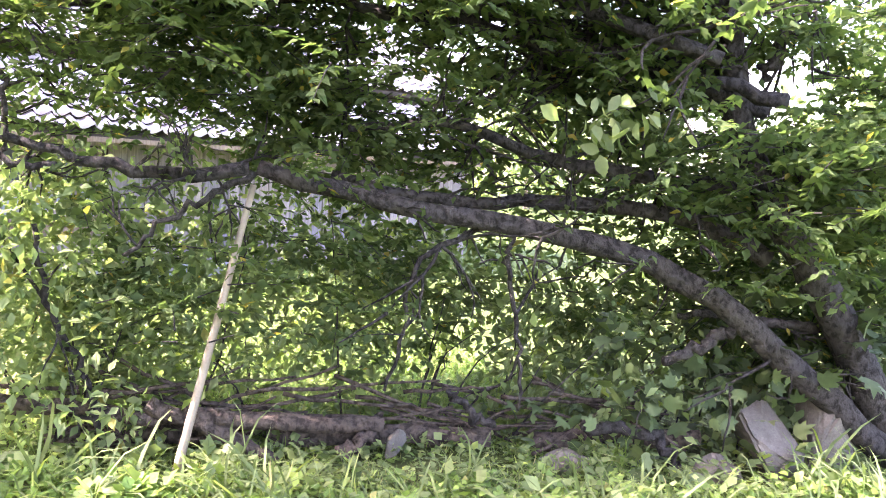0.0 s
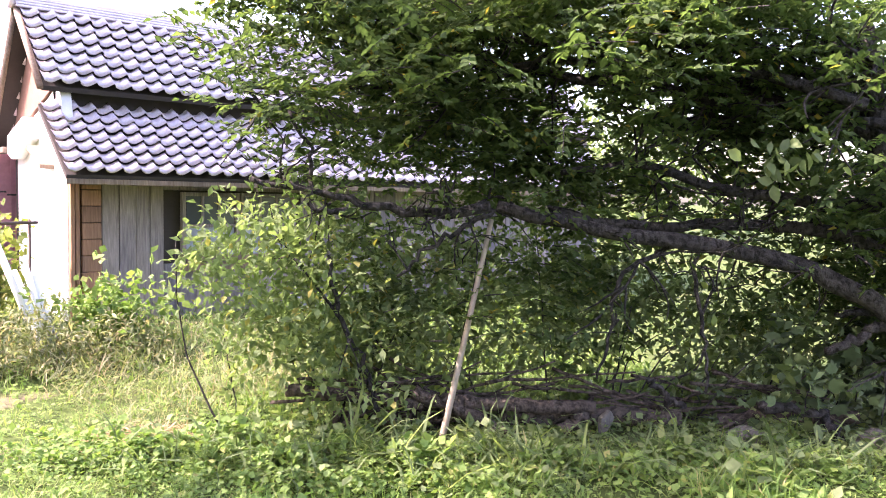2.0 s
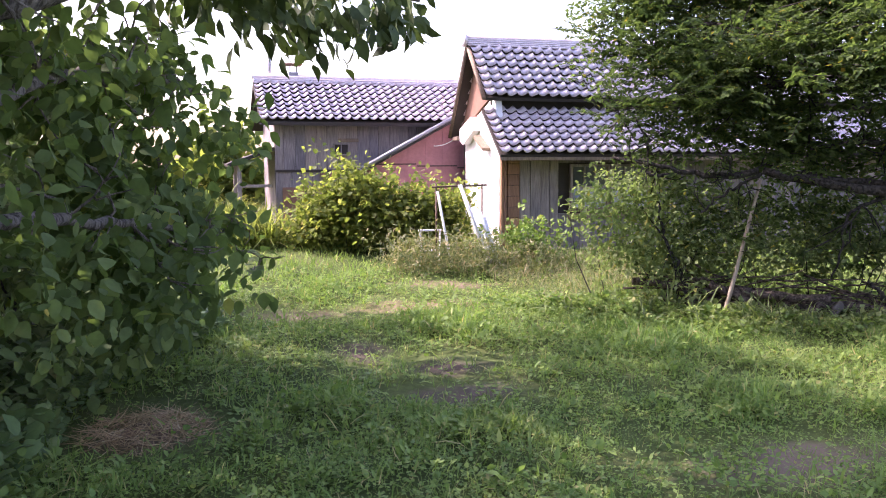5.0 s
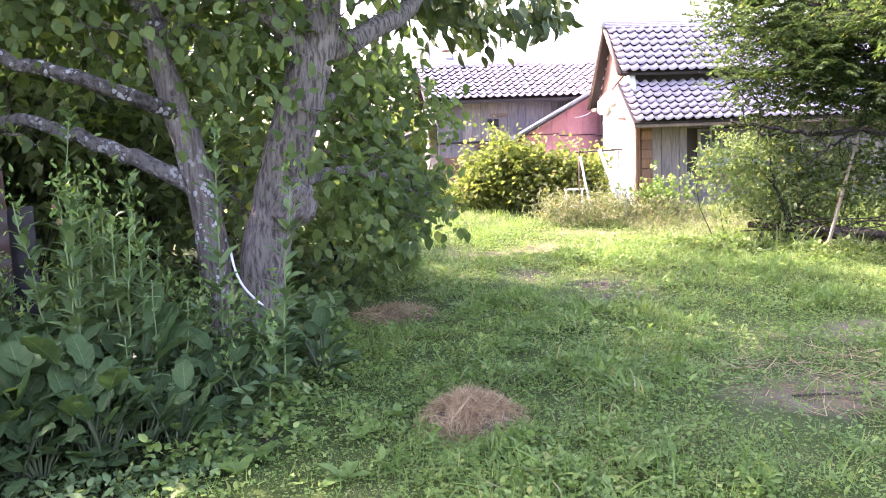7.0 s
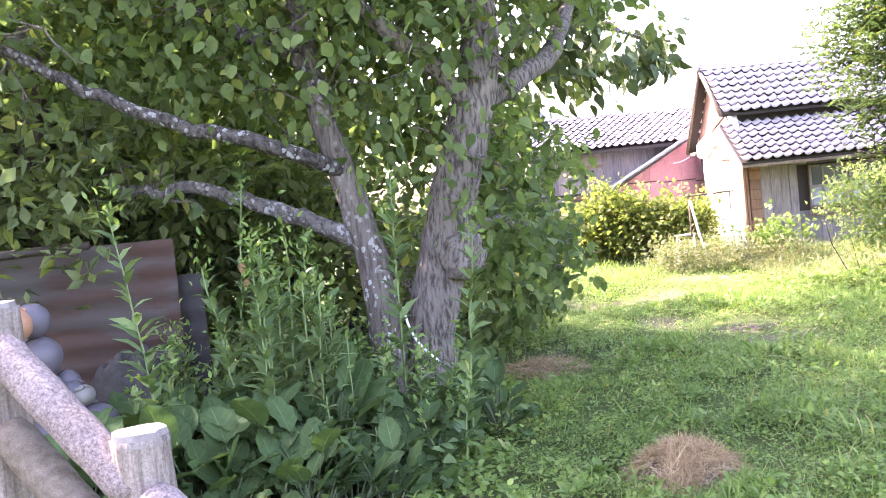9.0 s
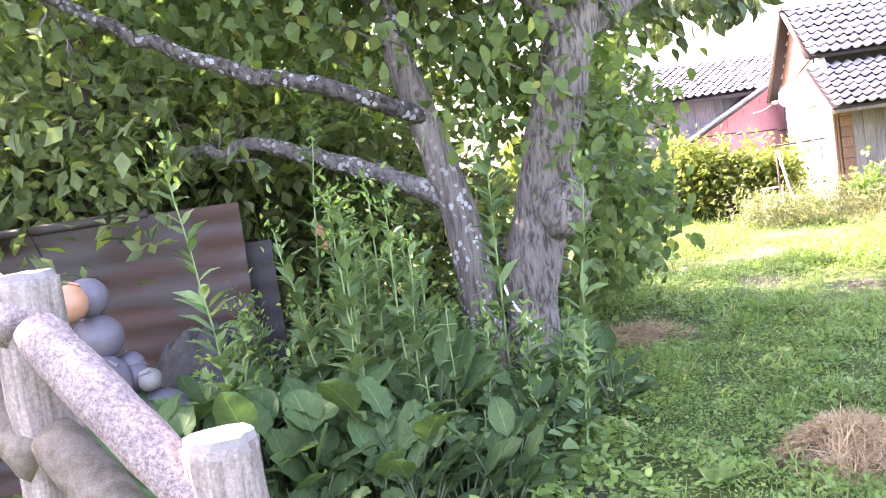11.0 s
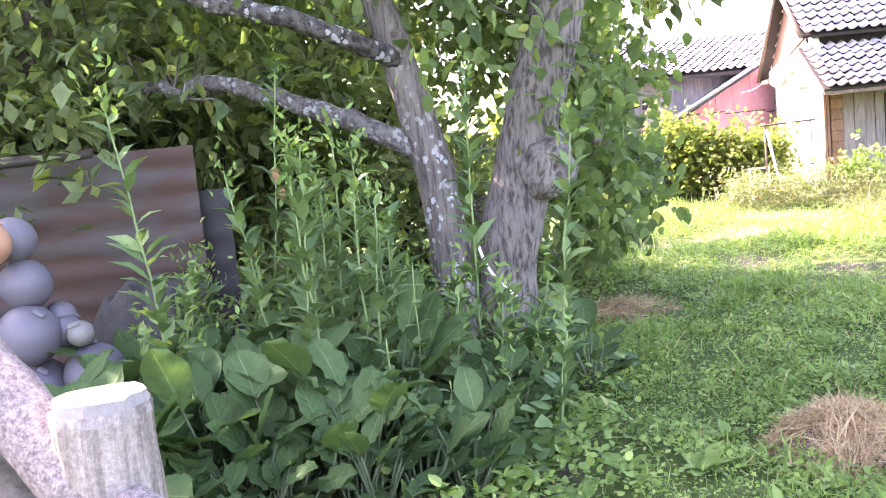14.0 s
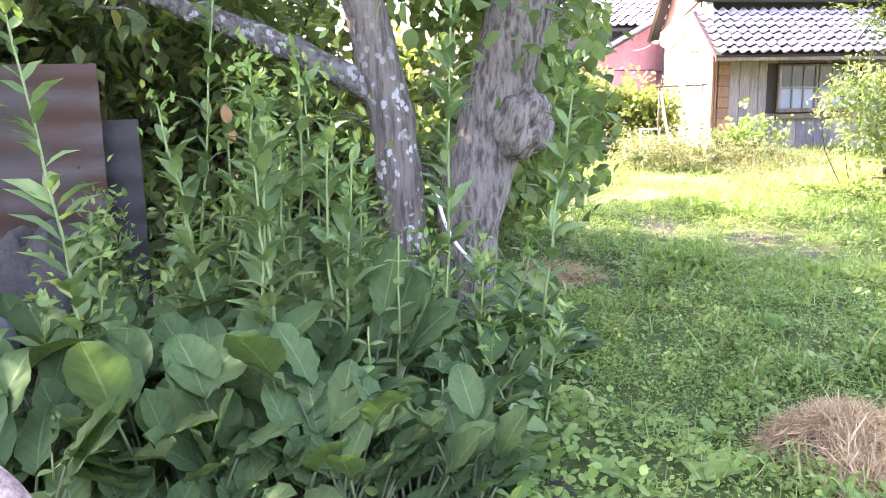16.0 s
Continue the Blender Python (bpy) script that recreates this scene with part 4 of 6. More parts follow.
def plum_tree():
    t = thing("plum_tree", "spreading old plum tree with low arching dark limbs", "tree", pose(0, 0, 0))
    starts = []
    for name, (pts, r0, r1) in PLUM.items():
        nm = "trunk" if name == "trunk" else "limb"
        line = limb(t, nm, pts, r0, r1, PLUM_BARK, 8, 18, 0.012, 0.05)
        if name in ("trunk", "stub", "root", "root_two"):
            continue
        for _ in range(11 if name in ("main", "upper", "middle", "top", "left") else 4):
            k = rng.integers(2, len(line))
            starts.append((line[k], unit(rng.normal(size=3) + np.array([0, 0, 0.15])), rng.uniform(0.25, 0.6)))
    # boughs of the upper crown
    for c in ((7.7, 11.0, 2.65), (7.0, 11.6, 2.75), (8.4, 10.3, 3.0), (9.3, 9.4, 3.1), (7.4, 11.7, 3.15), (10.0, 8.7, 2.8), (8.9, 10.3, 2.3), (6.6, 12.1, 3.1), (6.6, 12.5, 3.6), (8.7, 8.7, 2.5), (6.3, 12.2, 2.5)):
        src = np.array([9.45, 9.0, 2.3]) + rng.normal(size=3) * 0.15
        line = limb(t, "bough", [src, (src + np.array(c)) / 2 + np.array([0, 0, 0.2]), c], 0.045, 0.012, PLUM_BARK, 6, 12, 0.03)
        for _ in range(9):
            k = rng.integers(3, len(line))
            starts.append((line[k], unit(rng.normal(size=3) * np.array([1, 1, 0.5])), rng.uniform(0.35, 0.7)))
    tubes, spots, ways = twig_tree(t, starts, 1, 0.09, 0.5, 0.5)
    crown = [((8.1, 10.6, 2.6), (1.7, 1.2, 0.5)), ((7.3, 11.6, 2.85), (0.8, 0.8, 0.45)), ((9.4, 9.3, 2.5), (0.9, 0.8, 0.5)), ((9.8, 8.5, 1.9), (0.8, 0.6, 0.8)),
             ((7.8, 11.3, 3.2), (1.5, 1.1, 0.55)), ((9.1, 9.7, 3.3), (1.4, 1.2, 0.6)), ((10.0, 10.2, 2.3), (1.1, 0.9, 0.7)), ((10.7, 9.1, 1.5), (0.9, 0.9, 1.2)), ((7.5, 12.0, 3.9), (1.3, 1.0, 0.5)),
             ((8.9, 10.9, 4.0), (1.6, 1.2, 0.6)), ((10.5, 8.3, 2.4), (0.7, 0.7, 0.9)), ((11.0, 8.7, 0.9), (0.7, 0.7, 0.8)), ((8.1, 11.4, 3.7), (1.3, 1.0, 0.5)), ((7.0, 12.5, 3.6), (0.9, 0.7, 0.55)),
             ((8.0, 12.0, 4.4), (1.6, 1.0, 0.5)), ((8.9, 8.9, 2.4), (0.7, 0.4, 0.35)), ((9.4, 9.1, 1.95), (0.7, 0.4, 0.3)), ((7.7, 10.8, 2.1), (0.6, 0.3, 0.15)),
             ((8.4, 11.4, 2.0), (1.0, 0.8, 0.35)), ((7.7, 11.6, 2.25), (0.8, 0.6, 0.3)), ((8.7, 10.9, 2.0), (0.9, 0.5, 0.22)), ((7.0, 11.4, 2.95), (0.45, 0.5, 0.5)), ((7.0, 11.2, 2.62), (0.5, 0.5, 0.22)), ((6.8, 11.8, 3.6), (0.4, 0.5, 0.4)), ((7.3, 10.9, 2.4), (0.5, 0.4, 0.2)), ((7.4, 10.1, 2.95), (0.7, 0.5, 0.3)), ((8.0, 9.5, 2.9), (0.7, 0.5, 0.35))]
    twigs, at1, way1, up1 = leaf_sprays(crown, 13000, 16, 0.32, 0.35)
    # thin sprays that hang below the low limbs and out to the barn side
    thin = [((8.4, 10.6, 1.0), (1.3, 0.5, 0.5)), ((7.3, 11.3, 1.1), (0.7, 0.4, 0.45)), ((9.5, 9.7, 1.0), (0.8, 0.4, 0.5)), ((6.5, 12.0, 2.7), (0.5, 0.5, 0.6)), ((6.7, 11.6, 2.0), (0.5, 0.4, 0.3)), ((6.4, 11.6, 2.4), (0.45, 0.4, 0.3)), ((6.3, 12.0, 2.9), (0.4, 0.4, 0.3)), ((8.2, 10.3, 1.75), (1.2, 0.3, 0.2)), ((6.4, 12.4, 3.3), (0.4, 0.4, 0.4))]
    more, at2, way2, up2 = leaf_sprays(thin, 1250, 13, 0.3, 0.34)
    tagged(part("branchwork", joined("branchwork", tubes + twigs + more), PLUM_BARK, t), kind="stuff")
    keep = (spots[:, 2] > 0.35) & (spots[:, 2] < 4.3)
    spots = spots[keep]
    m = len(spots)
    at = np.concatenate([spots + rng.normal(size=(m, 3)) * 0.02, at1, at2])
    way = np.concatenate([unit(rng.normal(size=(m, 3)) + np.array([0, 0, -0.35])), way1, way2])
    up = np.concatenate([unit(rng.normal(size=(m, 3)) * 0.42 + np.array([0, 0, 1.0])), up1, up2])
    keep = at[:, 2] > 0.3
    at, way, up = at[keep], way[keep], up[keep]
    n = len(at)
    part("crown", leaf_mesh("crown", at, way, up, rng.uniform(0.042, 0.085, n), LEAF_SMALL, width=rng.uniform(0.9, 1.35, n)), PLUM_LEAF, t, "small oval mid-green leaves")
    # a pale spray of longer leaves that hangs forward
    k = 34
    hang = np.array([8.35, 9.1, 1.98]) + rng.normal(size=(k, 3)) * np.array([0.16, 0.14, 0.1])
    spray = part("pale_spray", leaf_mesh("pale_spray", hang, unit(rng.normal(size=(k, 3)) * 0.5 + np.array([-0.1, -0.2, -0.8])), scatter_dirs(k, 0.3), rng.uniform(0.08, 0.13, k), LEAF_LONG, width=rng.uniform(1.6, 2.2, k)), HEDGE_LEAF, t, "hanging spray of longer pale leaves")
    tagged(spray, kind="stuff")
    return n


plum_tree()


def shrub(name, label, blobs, clumps, per, spread, size, mat, outline=LEAF_SMALL, stems=10, base=None, stem_mat=None):
    """A many-stemmed bush."""
    c0 = np.array(base if base is not None else (np.mean([b[0][0] for b in blobs]), np.mean([b[0][1] for b in blobs]), 0.0), float)
    t = thing(name, label, "bush", Matrix.Translation((c0[0], c0[1], 0)))
    stem_pieces = []
    ends, _ = leaves_in(blobs, stems)
    for e in ends:
        e = np.array([e[0], e[1], max(0.15, e[2])])
        a = np.array([c0[0] * 0.35 + e[0] * 0.65, c0[1] * 0.35 + e[1] * 0.65, -0.03]) + rng.normal(size=3) * np.array([0.12, 0.12, 0.0])
        line = curve_points([a, (a + e) / 2 + rng.normal(size=3) * 0.08, e], 8, 0.01) - np.array([c0[0], c0[1], 0])
        stem_pieces.append(tube_arrays(line, np.linspace(0.009, 0.003, 8), 5))
    tagged(part("stemwork", joined("stemwork", stem_pieces), stem_mat or PLUM_BARK, t), kind="stuff")
    at, out = clumped(blobs, clumps, per, spread)
    keep = at[:, 2] > 0.03
    at, out = at[keep], out[keep]
    n = len(at)
    way = unit(out * 0.7 + rng.normal(size=(n, 3)) * 0.8 + np.array([0, 0, -0.1]))
    up = unit(rng.normal(size=(n, 3)) * 0.6 + np.array([0, 0, 1.0]))
    part("foliage", leaf_mesh("foliage", at - np.array([c0[0], c0[1], 0]), way, up, rng.uniform(*size, n), outline, width=rng.uniform(0.8, 1.2, n)), mat, t)
    return t


shrub("shrub", "pale green shrub under the plum's low limbs", [((6.4, 11.85, 0.95), (0.45, 0.4, 0.55)), ((6.75, 11.6, 0.6), (0.45, 0.35, 0.4)), ((6.05, 12.1, 1.25), (0.32, 0.3, 0.3)), ((7.1, 11.4, 0.45), (0.4, 0.3, 0.22)), ((6.6, 11.8, 1.4), (0.4, 0.35, 0.25)), ((7.0, 11.6, 1.2), (0.4, 0.3, 0.35)), ((7.5, 11.4, 1.15), (0.4, 0.3, 0.3))], 620, 10, 0.085, (0.055, 0.1), SHRUB_LEAF, stems=9, base=(6.7, 11.7, 0))
shrub("shrub", "sunlit thicket of shoots behind the plum", [((8.3, 11.4, 0.65), (1.5, 0.7, 0.6)), ((9.8, 10.0, 0.6), (1.0, 0.8, 0.6)), ((7.3, 12.2, 0.5), (0.8, 0.5, 0.4)), ((10.9, 9.3, 1.0), (0.8, 0.7, 0.9)), ((9.0, 11.0, 1.0), (1.0, 0.5, 0.5))], 1250, 9, 0.12, (0.06, 0.11), HEDGE_LEAF, stems=24, base=(8.5, 11.2, 0))
shrub("vine", "dark large-leaved vine climbing over boulders", [((10.0, 9.0, 0.45), (0.5, 0.3, 0.35)), ((10.5, 8.5, 0.6), (0.4, 0.4, 0.5)), ((9.3, 9.4, 0.3), (0.5, 0.3, 0.2))], 130, 6, 0.1, (0.09, 0.16), DROOP_LEAF, LEAF_LOBED, 10)
shrub("bush", "bright yellow-green vine-covered bush", [((3.5, 17.2, 0.8), (0.6, 0.5, 0.5)), ((4.1, 17.0, 0.85), (0.65, 0.5, 0.5)), ((3.8, 17.0, 1.45), (0.28, 0.28, 0.32)), ((4.9, 16.8, 0.8), (0.65, 0.45, 0.45)), ((5.5, 16.6, 0.85), (0.4, 0.35, 0.45)), ((4.5, 16.8, 1.1), (0.4, 0.3, 0.28)), ((3.2, 17.2, 0.6), (0.35, 0.35, 0.3))], 1250, 10, 0.09, (0.07, 0.13), BUSH_LEAF, LEAF_ROUND, 24)
shrub("bush", "fresh green knotweed bush by the barn corner", [((6.25, 15.0, 0.45), (0.3, 0.28, 0.3)), ((6.6, 15.2, 0.35), (0.3, 0.28, 0.22))], 170, 8, 0.06, (0.06, 0.11), CLOVER, LEAF_ROUND, 10, stem_mat=STALK)
shrub("weed_patch", "dry yellowish weeds and stalks in a low clump", [((4.6, 14.8, 0.28), (0.5, 0.3, 0.26)), ((5.2, 14.75, 0.3), (0.5, 0.35, 0.28)), ((4.3, 15.0, 0.3), (0.3, 0.3, 0.22)), ((5.8, 14.7, 0.24), (0.5, 0.35, 0.22)), ((6.4, 14.6, 0.2), (0.45, 0.35, 0.18))], 1000, 7, 0.055, (0.045, 0.1), DRY_WEED, LEAF_LONG, 30, stem_mat=STALK)


# ---- the tree by the fence ----
def broad_tree():
    t = thing("tree", "two-stemmed tree with rough grey lichened bark", "tree", Matrix.Translation((0.07, 0.812, 0.095)) @ Matrix.Diagonal((0.866, 0.86, 0.9, 1)))
    one = [(-0.66, 6.32, -0.33), (-0.68, 6.32, 0.45), (-0.69, 6.31, 0.84), (-0.74, 6.30, 1.39), (-0.84, 6.30, 1.78), (-0.92, 6.30, 2.08), (-1.03, 6.32, 2.51), (-1.12, 6.38, 3.06), (-1.24, 6.50, 4.23)]
    two = [(-0.39, 6.36, -0.33), (-0.36, 6.31, 0.56), (-0.31, 6.30, 0.84), (-0.23, 6.29, 1.12), (-0.13, 6.29, 1.53), (0.01, 6.29, 1.95), (0.15, 6.31, 2.34), (0.27, 6.33, 2.67), (0.33, 6.38, 3.23), (0.24, 6.61, 4.56)]
    line1 = curve_points(one, 34, 0.006)
    part("trunk", tube_mesh("trunk", line1, np.interp(np.linspace(0, 1, 34), [0, 0.1, 0.4, 1], [0.18, 0.145, 0.125, 0.06]), 16, 0.03), LICHEN_BARK, t, "slim trunk spotted with white lichen")
    line2 = curve_points(two, 40, 0.006)
    part("trunk", tube_mesh("trunk", line2, np.interp(np.linspace(0, 1, 40), [0, 0.08, 0.2, 0.3, 0.36, 0.45, 0.6, 1], [0.26, 0.21, 0.185, 0.2, 0.185, 0.185, 0.17, 0.08]), 20, 0.035), TREE_BARK, t, "thick gnarled trunk")
    # a swollen knot with a hollow rim
    kn = bmesh.new()
    bmesh.ops.create_icosphere(kn, subdivisions=4, radius=1.0)
    for v in kn.verts:
        w = noise.noise(v.co * 2.3) * 0.22 + noise.noise(v.co * 6) * 0.08
        dent = -0.35 * math.exp(-((v.co - Vector((0.3, -0.95, 0.1))).length / 0.35) ** 2)
        v.co = Vector((v.co.x * 0.19, v.co.y * 0.19, v.co.z * 0.2)) * (1 + w + dent)
    part("burl", smooth(as_mesh("burl", kn)), TREE_BARK, t, m=pose(-0.04, 6.18, 1.32, 0, 20, 0))
    limbs = [
        ([(-0.80, 6.30, 1.47), (-1.00, 6.29, 1.61), (-1.58, 6.38, 1.86), (-1.93, 6.45, 1.99), (-2.17, 6.49, 2.06), (-2.39, 6.56, 2.03), (-2.79, 6.67, 2.11)], 0.08, 0.035),
        ([(-0.89, 6.27, 2.03), (-1.06, 6.09, 2.15), (-1.62, 5.87, 2.33), (-2.04, 5.86, 2.46), (-2.45, 5.86, 2.64), (-3.08, 5.92, 3.01), (-3.89, 6.03, 3.45)], 0.065, 0.03),
        ([(-0.95, 6.3, 2.6), (-1.15, 6.3, 2.95), (-2.04, 6.3, 3.42), (-3.0, 6.3, 3.9)], 0.07, 0.03),
        ([(0.22, 6.3, 2.35), (0.0, 6.15, 2.62), (-0.21, 6.05, 2.8), (-0.7, 6.0, 3.27), (-1.3, 5.9, 3.9)], 0.085, 0.04),
        ([(0.28, 6.35, 2.5), (0.45, 6.5, 2.58), (0.7, 6.8, 2.7), (1.1, 7.4, 2.95), (1.6, 8.8, 3.7), (2.2, 10.8, 4.3), (2.8, 12.9, 4.35), (3.6, 13.9, 4.25), (4.6, 14.2, 4.1)], 0.1, 0.02),
        ([(0.0, 6.45, 1.5), (0.4, 7.3, 1.55), (0.8, 8.5, 1.45), (1.3, 9.8, 1.3), (1.7, 10.8, 1.15)], 0.05, 0.015),
        ([(0.05, 6.45, 1.9), (0.4, 7.6, 2.3), (0.9, 9.2, 2.6), (1.4, 10.6, 2.5)], 0.05, 0.015),
        ([(0.25, 6.4, 3.2), (0.9, 6.0, 4.2), (1.9, 5.6, 4.9), (3.0, 5.2, 5.3)], 0.07, 0.03),
        ([(0.25, 6.5, 4.0), (0.3, 8.0, 5.4), (0.0, 10.5, 6.0), (-0.5, 13.5, 5.9)], 0.09, 0.03),
        ([(0.2, 6.6, 4.5), (0.9, 7.4, 5.8), (1.6, 8.8, 6.4), (1.9, 11.6, 6.6), (2.7, 14.6, 7.0)], 0.08, 0.03),
        ([(-1.1, 6.5, 4.1), (-1.8, 7.6, 5.4), (-3.8, 11.0, 6.1)], 0.07, 0.03),
        ([(-0.4, 6.6, 0.9), (-0.5, 7.4, 1.1), (-0.6, 8.2, 1.6)], 0.02, 0.01)]
    starts = []
    for i, (pts, r0, r1) in enumerate(limbs):
        line = limb(t, "limb", pts, r0, r1, PALE_BARK if i == 0 else LIMB_BARK if i < 3 else TREE_BARK, 10, 26, 0.012, 0.04)
        for _ in range(9 if i < 2 else 22):
            k = rng.integers(20 if i < 2 else 8, len(line))
            starts.append((line[k], unit(rng.normal(size=3) + np.array([0, 0, 0.1])), rng.uniform(0.3, 0.6)))
    for k in range(40):
        starts.append((line1[rng.integers(18, 34)] if k % 2 else line2[rng.integers(20, 40)], unit(rng.normal(size=3)), rng.uniform(0.3, 0.7)))
    tubes, spots, ways = twig_tree(t, starts, 1, 0.09, 0.9, 0.5)
    tagged(part("branchwork", joined("branchwork", tubes), TREE_BARK, t), kind="stuff")
    blobs = [((0.62, 9.4, 1.6), (0.45, 1.4, 0.9)), ((0.95, 10.4, 1.2), (0.4, 0.9, 0.6)), ((1.85, 9.6, 0.95), (0.2, 0.2, 0.12)), ((0.9, 9.0, 0.9), (0.6, 0.8, 0.5)), ((0.3, 8.2, 2.4), (0.6, 0.9, 0.5)), ((0.9, 9.8, 2.6), (0.4, 0.6, 0.25)), ((-0.3, 6.1, 2.55), (0.35, 0.3, 0.25)), ((-0.45, 6.0, 3.1), (0.8, 0.5, 0.5)),
             ((-1.9, 6.4, 3.1), (1.0, 0.7, 0.5)), ((-3.0, 6.8, 3.3), (1.0, 0.8, 0.8)), ((0.5, 7.0, 3.9), (1.6, 1.4, 0.8)), ((-1.5, 7.0, 4.3), (2.0, 1.6, 0.9)), ((1.8, 5.6, 5.2), (1.6, 1.6, 0.7)), ((0.3, 5.8, 5.6), (2.2, 2.0, 0.8)),
             ((1.5, 9.0, 4.6), (1.0, 1.6, 0.5)), ((-3.5, 6.5, 4.6), (1.6, 1.5, 0.8)), ((-0.9, 7.4, 3.3), (0.8, 0.5, 0.5)), ((-0.3, 7.6, 2.5), (0.6, 0.4, 0.7)), ((-0.5, 8.0, 3.4), (0.9, 0.4, 0.6)), ((-1.9, 7.6, 2.9), (0.9, 0.5, 0.6)),
             ((1.1, 9.75, 2.4), (0.4, 0.6, 0.22)), ((1.5, 10.45, 2.0), (0.35, 0.55, 0.3)), ((1.15, 10.2, 1.35), (0.45, 0.7, 0.35)), ((1.65, 10.55, 1.0), (0.3, 0.4, 0.25)), ((1.2, 10.0, 0.65), (0.35, 0.5, 0.25)), ((2.1, 11.1, 0.88), (0.15, 0.15, 0.08)),
             ((-0.65, 5.85, 2.3), (0.35, 0.2, 0.3)), ((0.0, 5.9, 2.35), (0.35, 0.2, 0.3)), ((-0.2, 5.85, 1.95), (0.22, 0.14, 0.18)), ((0.35, 6.9, 1.6), (0.25, 0.4, 0.4)), ((0.5, 7.2, 1.1), (0.25, 0.4, 0.3))]
    fl, _ = clumped(blobs, 3400, 8, 0.12)
    # sprays that hang from the long limb over the yard
    over, _ = clumped([((2.1, 12.6, 3.75), (0.45, 0.5, 0.28)), ((2.9, 13.4, 3.7), (0.5, 0.5, 0.28)), ((3.6, 14.1, 3.85), (0.4, 0.4, 0.25)), ((2.2, 11.4, 4.3), (0.4, 0.8, 0.3)), ((1.5, 12.2, 3.7), (0.3, 0.4, 0.25)), ((4.5, 14.1, 3.95), (0.4, 0.35, 0.16)), ((3.95, 13.9, 3.85), (0.35, 0.35, 0.2))], 105, 6, 0.13)
    # the high crown, out of view, spreads over the whole near yard to shade it
    high, _ = clumped([((-1.0, 12.2, 5.75), (2.4, 1.8, 0.4)), ((0.7, 10.7, 5.8), (1.4, 1.5, 0.4)), ((-1.5, 8.7, 6.2), (2.8, 2.2, 0.5)), ((1.4, 7.0, 6.6), (2.3, 2.3, 0.5)), ((-2.7, 5.2, 6.6), (3.4, 2.3, 0.6)), ((-5.0, 10.5, 6.2), (2.3, 2.3, 0.6)), ((0.2, 2.9, 6.8), (2.8, 2.3, 0.5)), ((-3.8, 12.5, 6.0), (2.0, 1.5, 0.5)), ((2.7, 14.0, 7.0), (1.3, 0.9, 0.4)), ((3.6, 13.7, 6.9), (1.2, 0.9, 0.4)), ((2.7, 14.2, 7.1), (1.2, 0.8, 0.4))], 2750, 6, 0.22)
    # backlit sprays, given a darker leaf colour than the crown
    k = len(over)
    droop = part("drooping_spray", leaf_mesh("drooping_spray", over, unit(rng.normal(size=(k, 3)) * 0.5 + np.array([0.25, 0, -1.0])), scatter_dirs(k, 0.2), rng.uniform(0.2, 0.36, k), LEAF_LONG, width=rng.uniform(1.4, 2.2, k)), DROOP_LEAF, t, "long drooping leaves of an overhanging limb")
    tagged(droop, kind="stuff")
    at = np.concatenate([spots, fl, high])
    n = len(at)
    big = np.where(np.arange(n) >= n - len(high), 1.6, np.where((at[:, 1] > 8.2) & (at[:, 2] < 3.0), 1.2, 1.0))
    way = unit(rng.normal(size=(n, 3)) * 0.75 + np.array([0, 0, -0.65]))
    up = unit(rng.normal(size=(n, 3)) * 0.55 + np.array([0, 0, 1.0]))
    part("crown", leaf_mesh("crown", at, way, up, rng.uniform(0.075, 0.15, n) * big, LEAF_OVATE, width=rng.uniform(0.85, 1.2, n)), TREE_LEAF, t, "large drooping dark green leaves")


broad_tree()

tagged(part("strip", tube_mesh("strip", curve_points([(-0.4, 6.02, 0.98), (-0.38, 5.99, 0.85), (-0.32, 5.97, 0.72), (-0.2, 5.96, 0.6)], 10), 0.009, 5), STRIP), "white plastic strip hanging at the tree's fork", "strip")


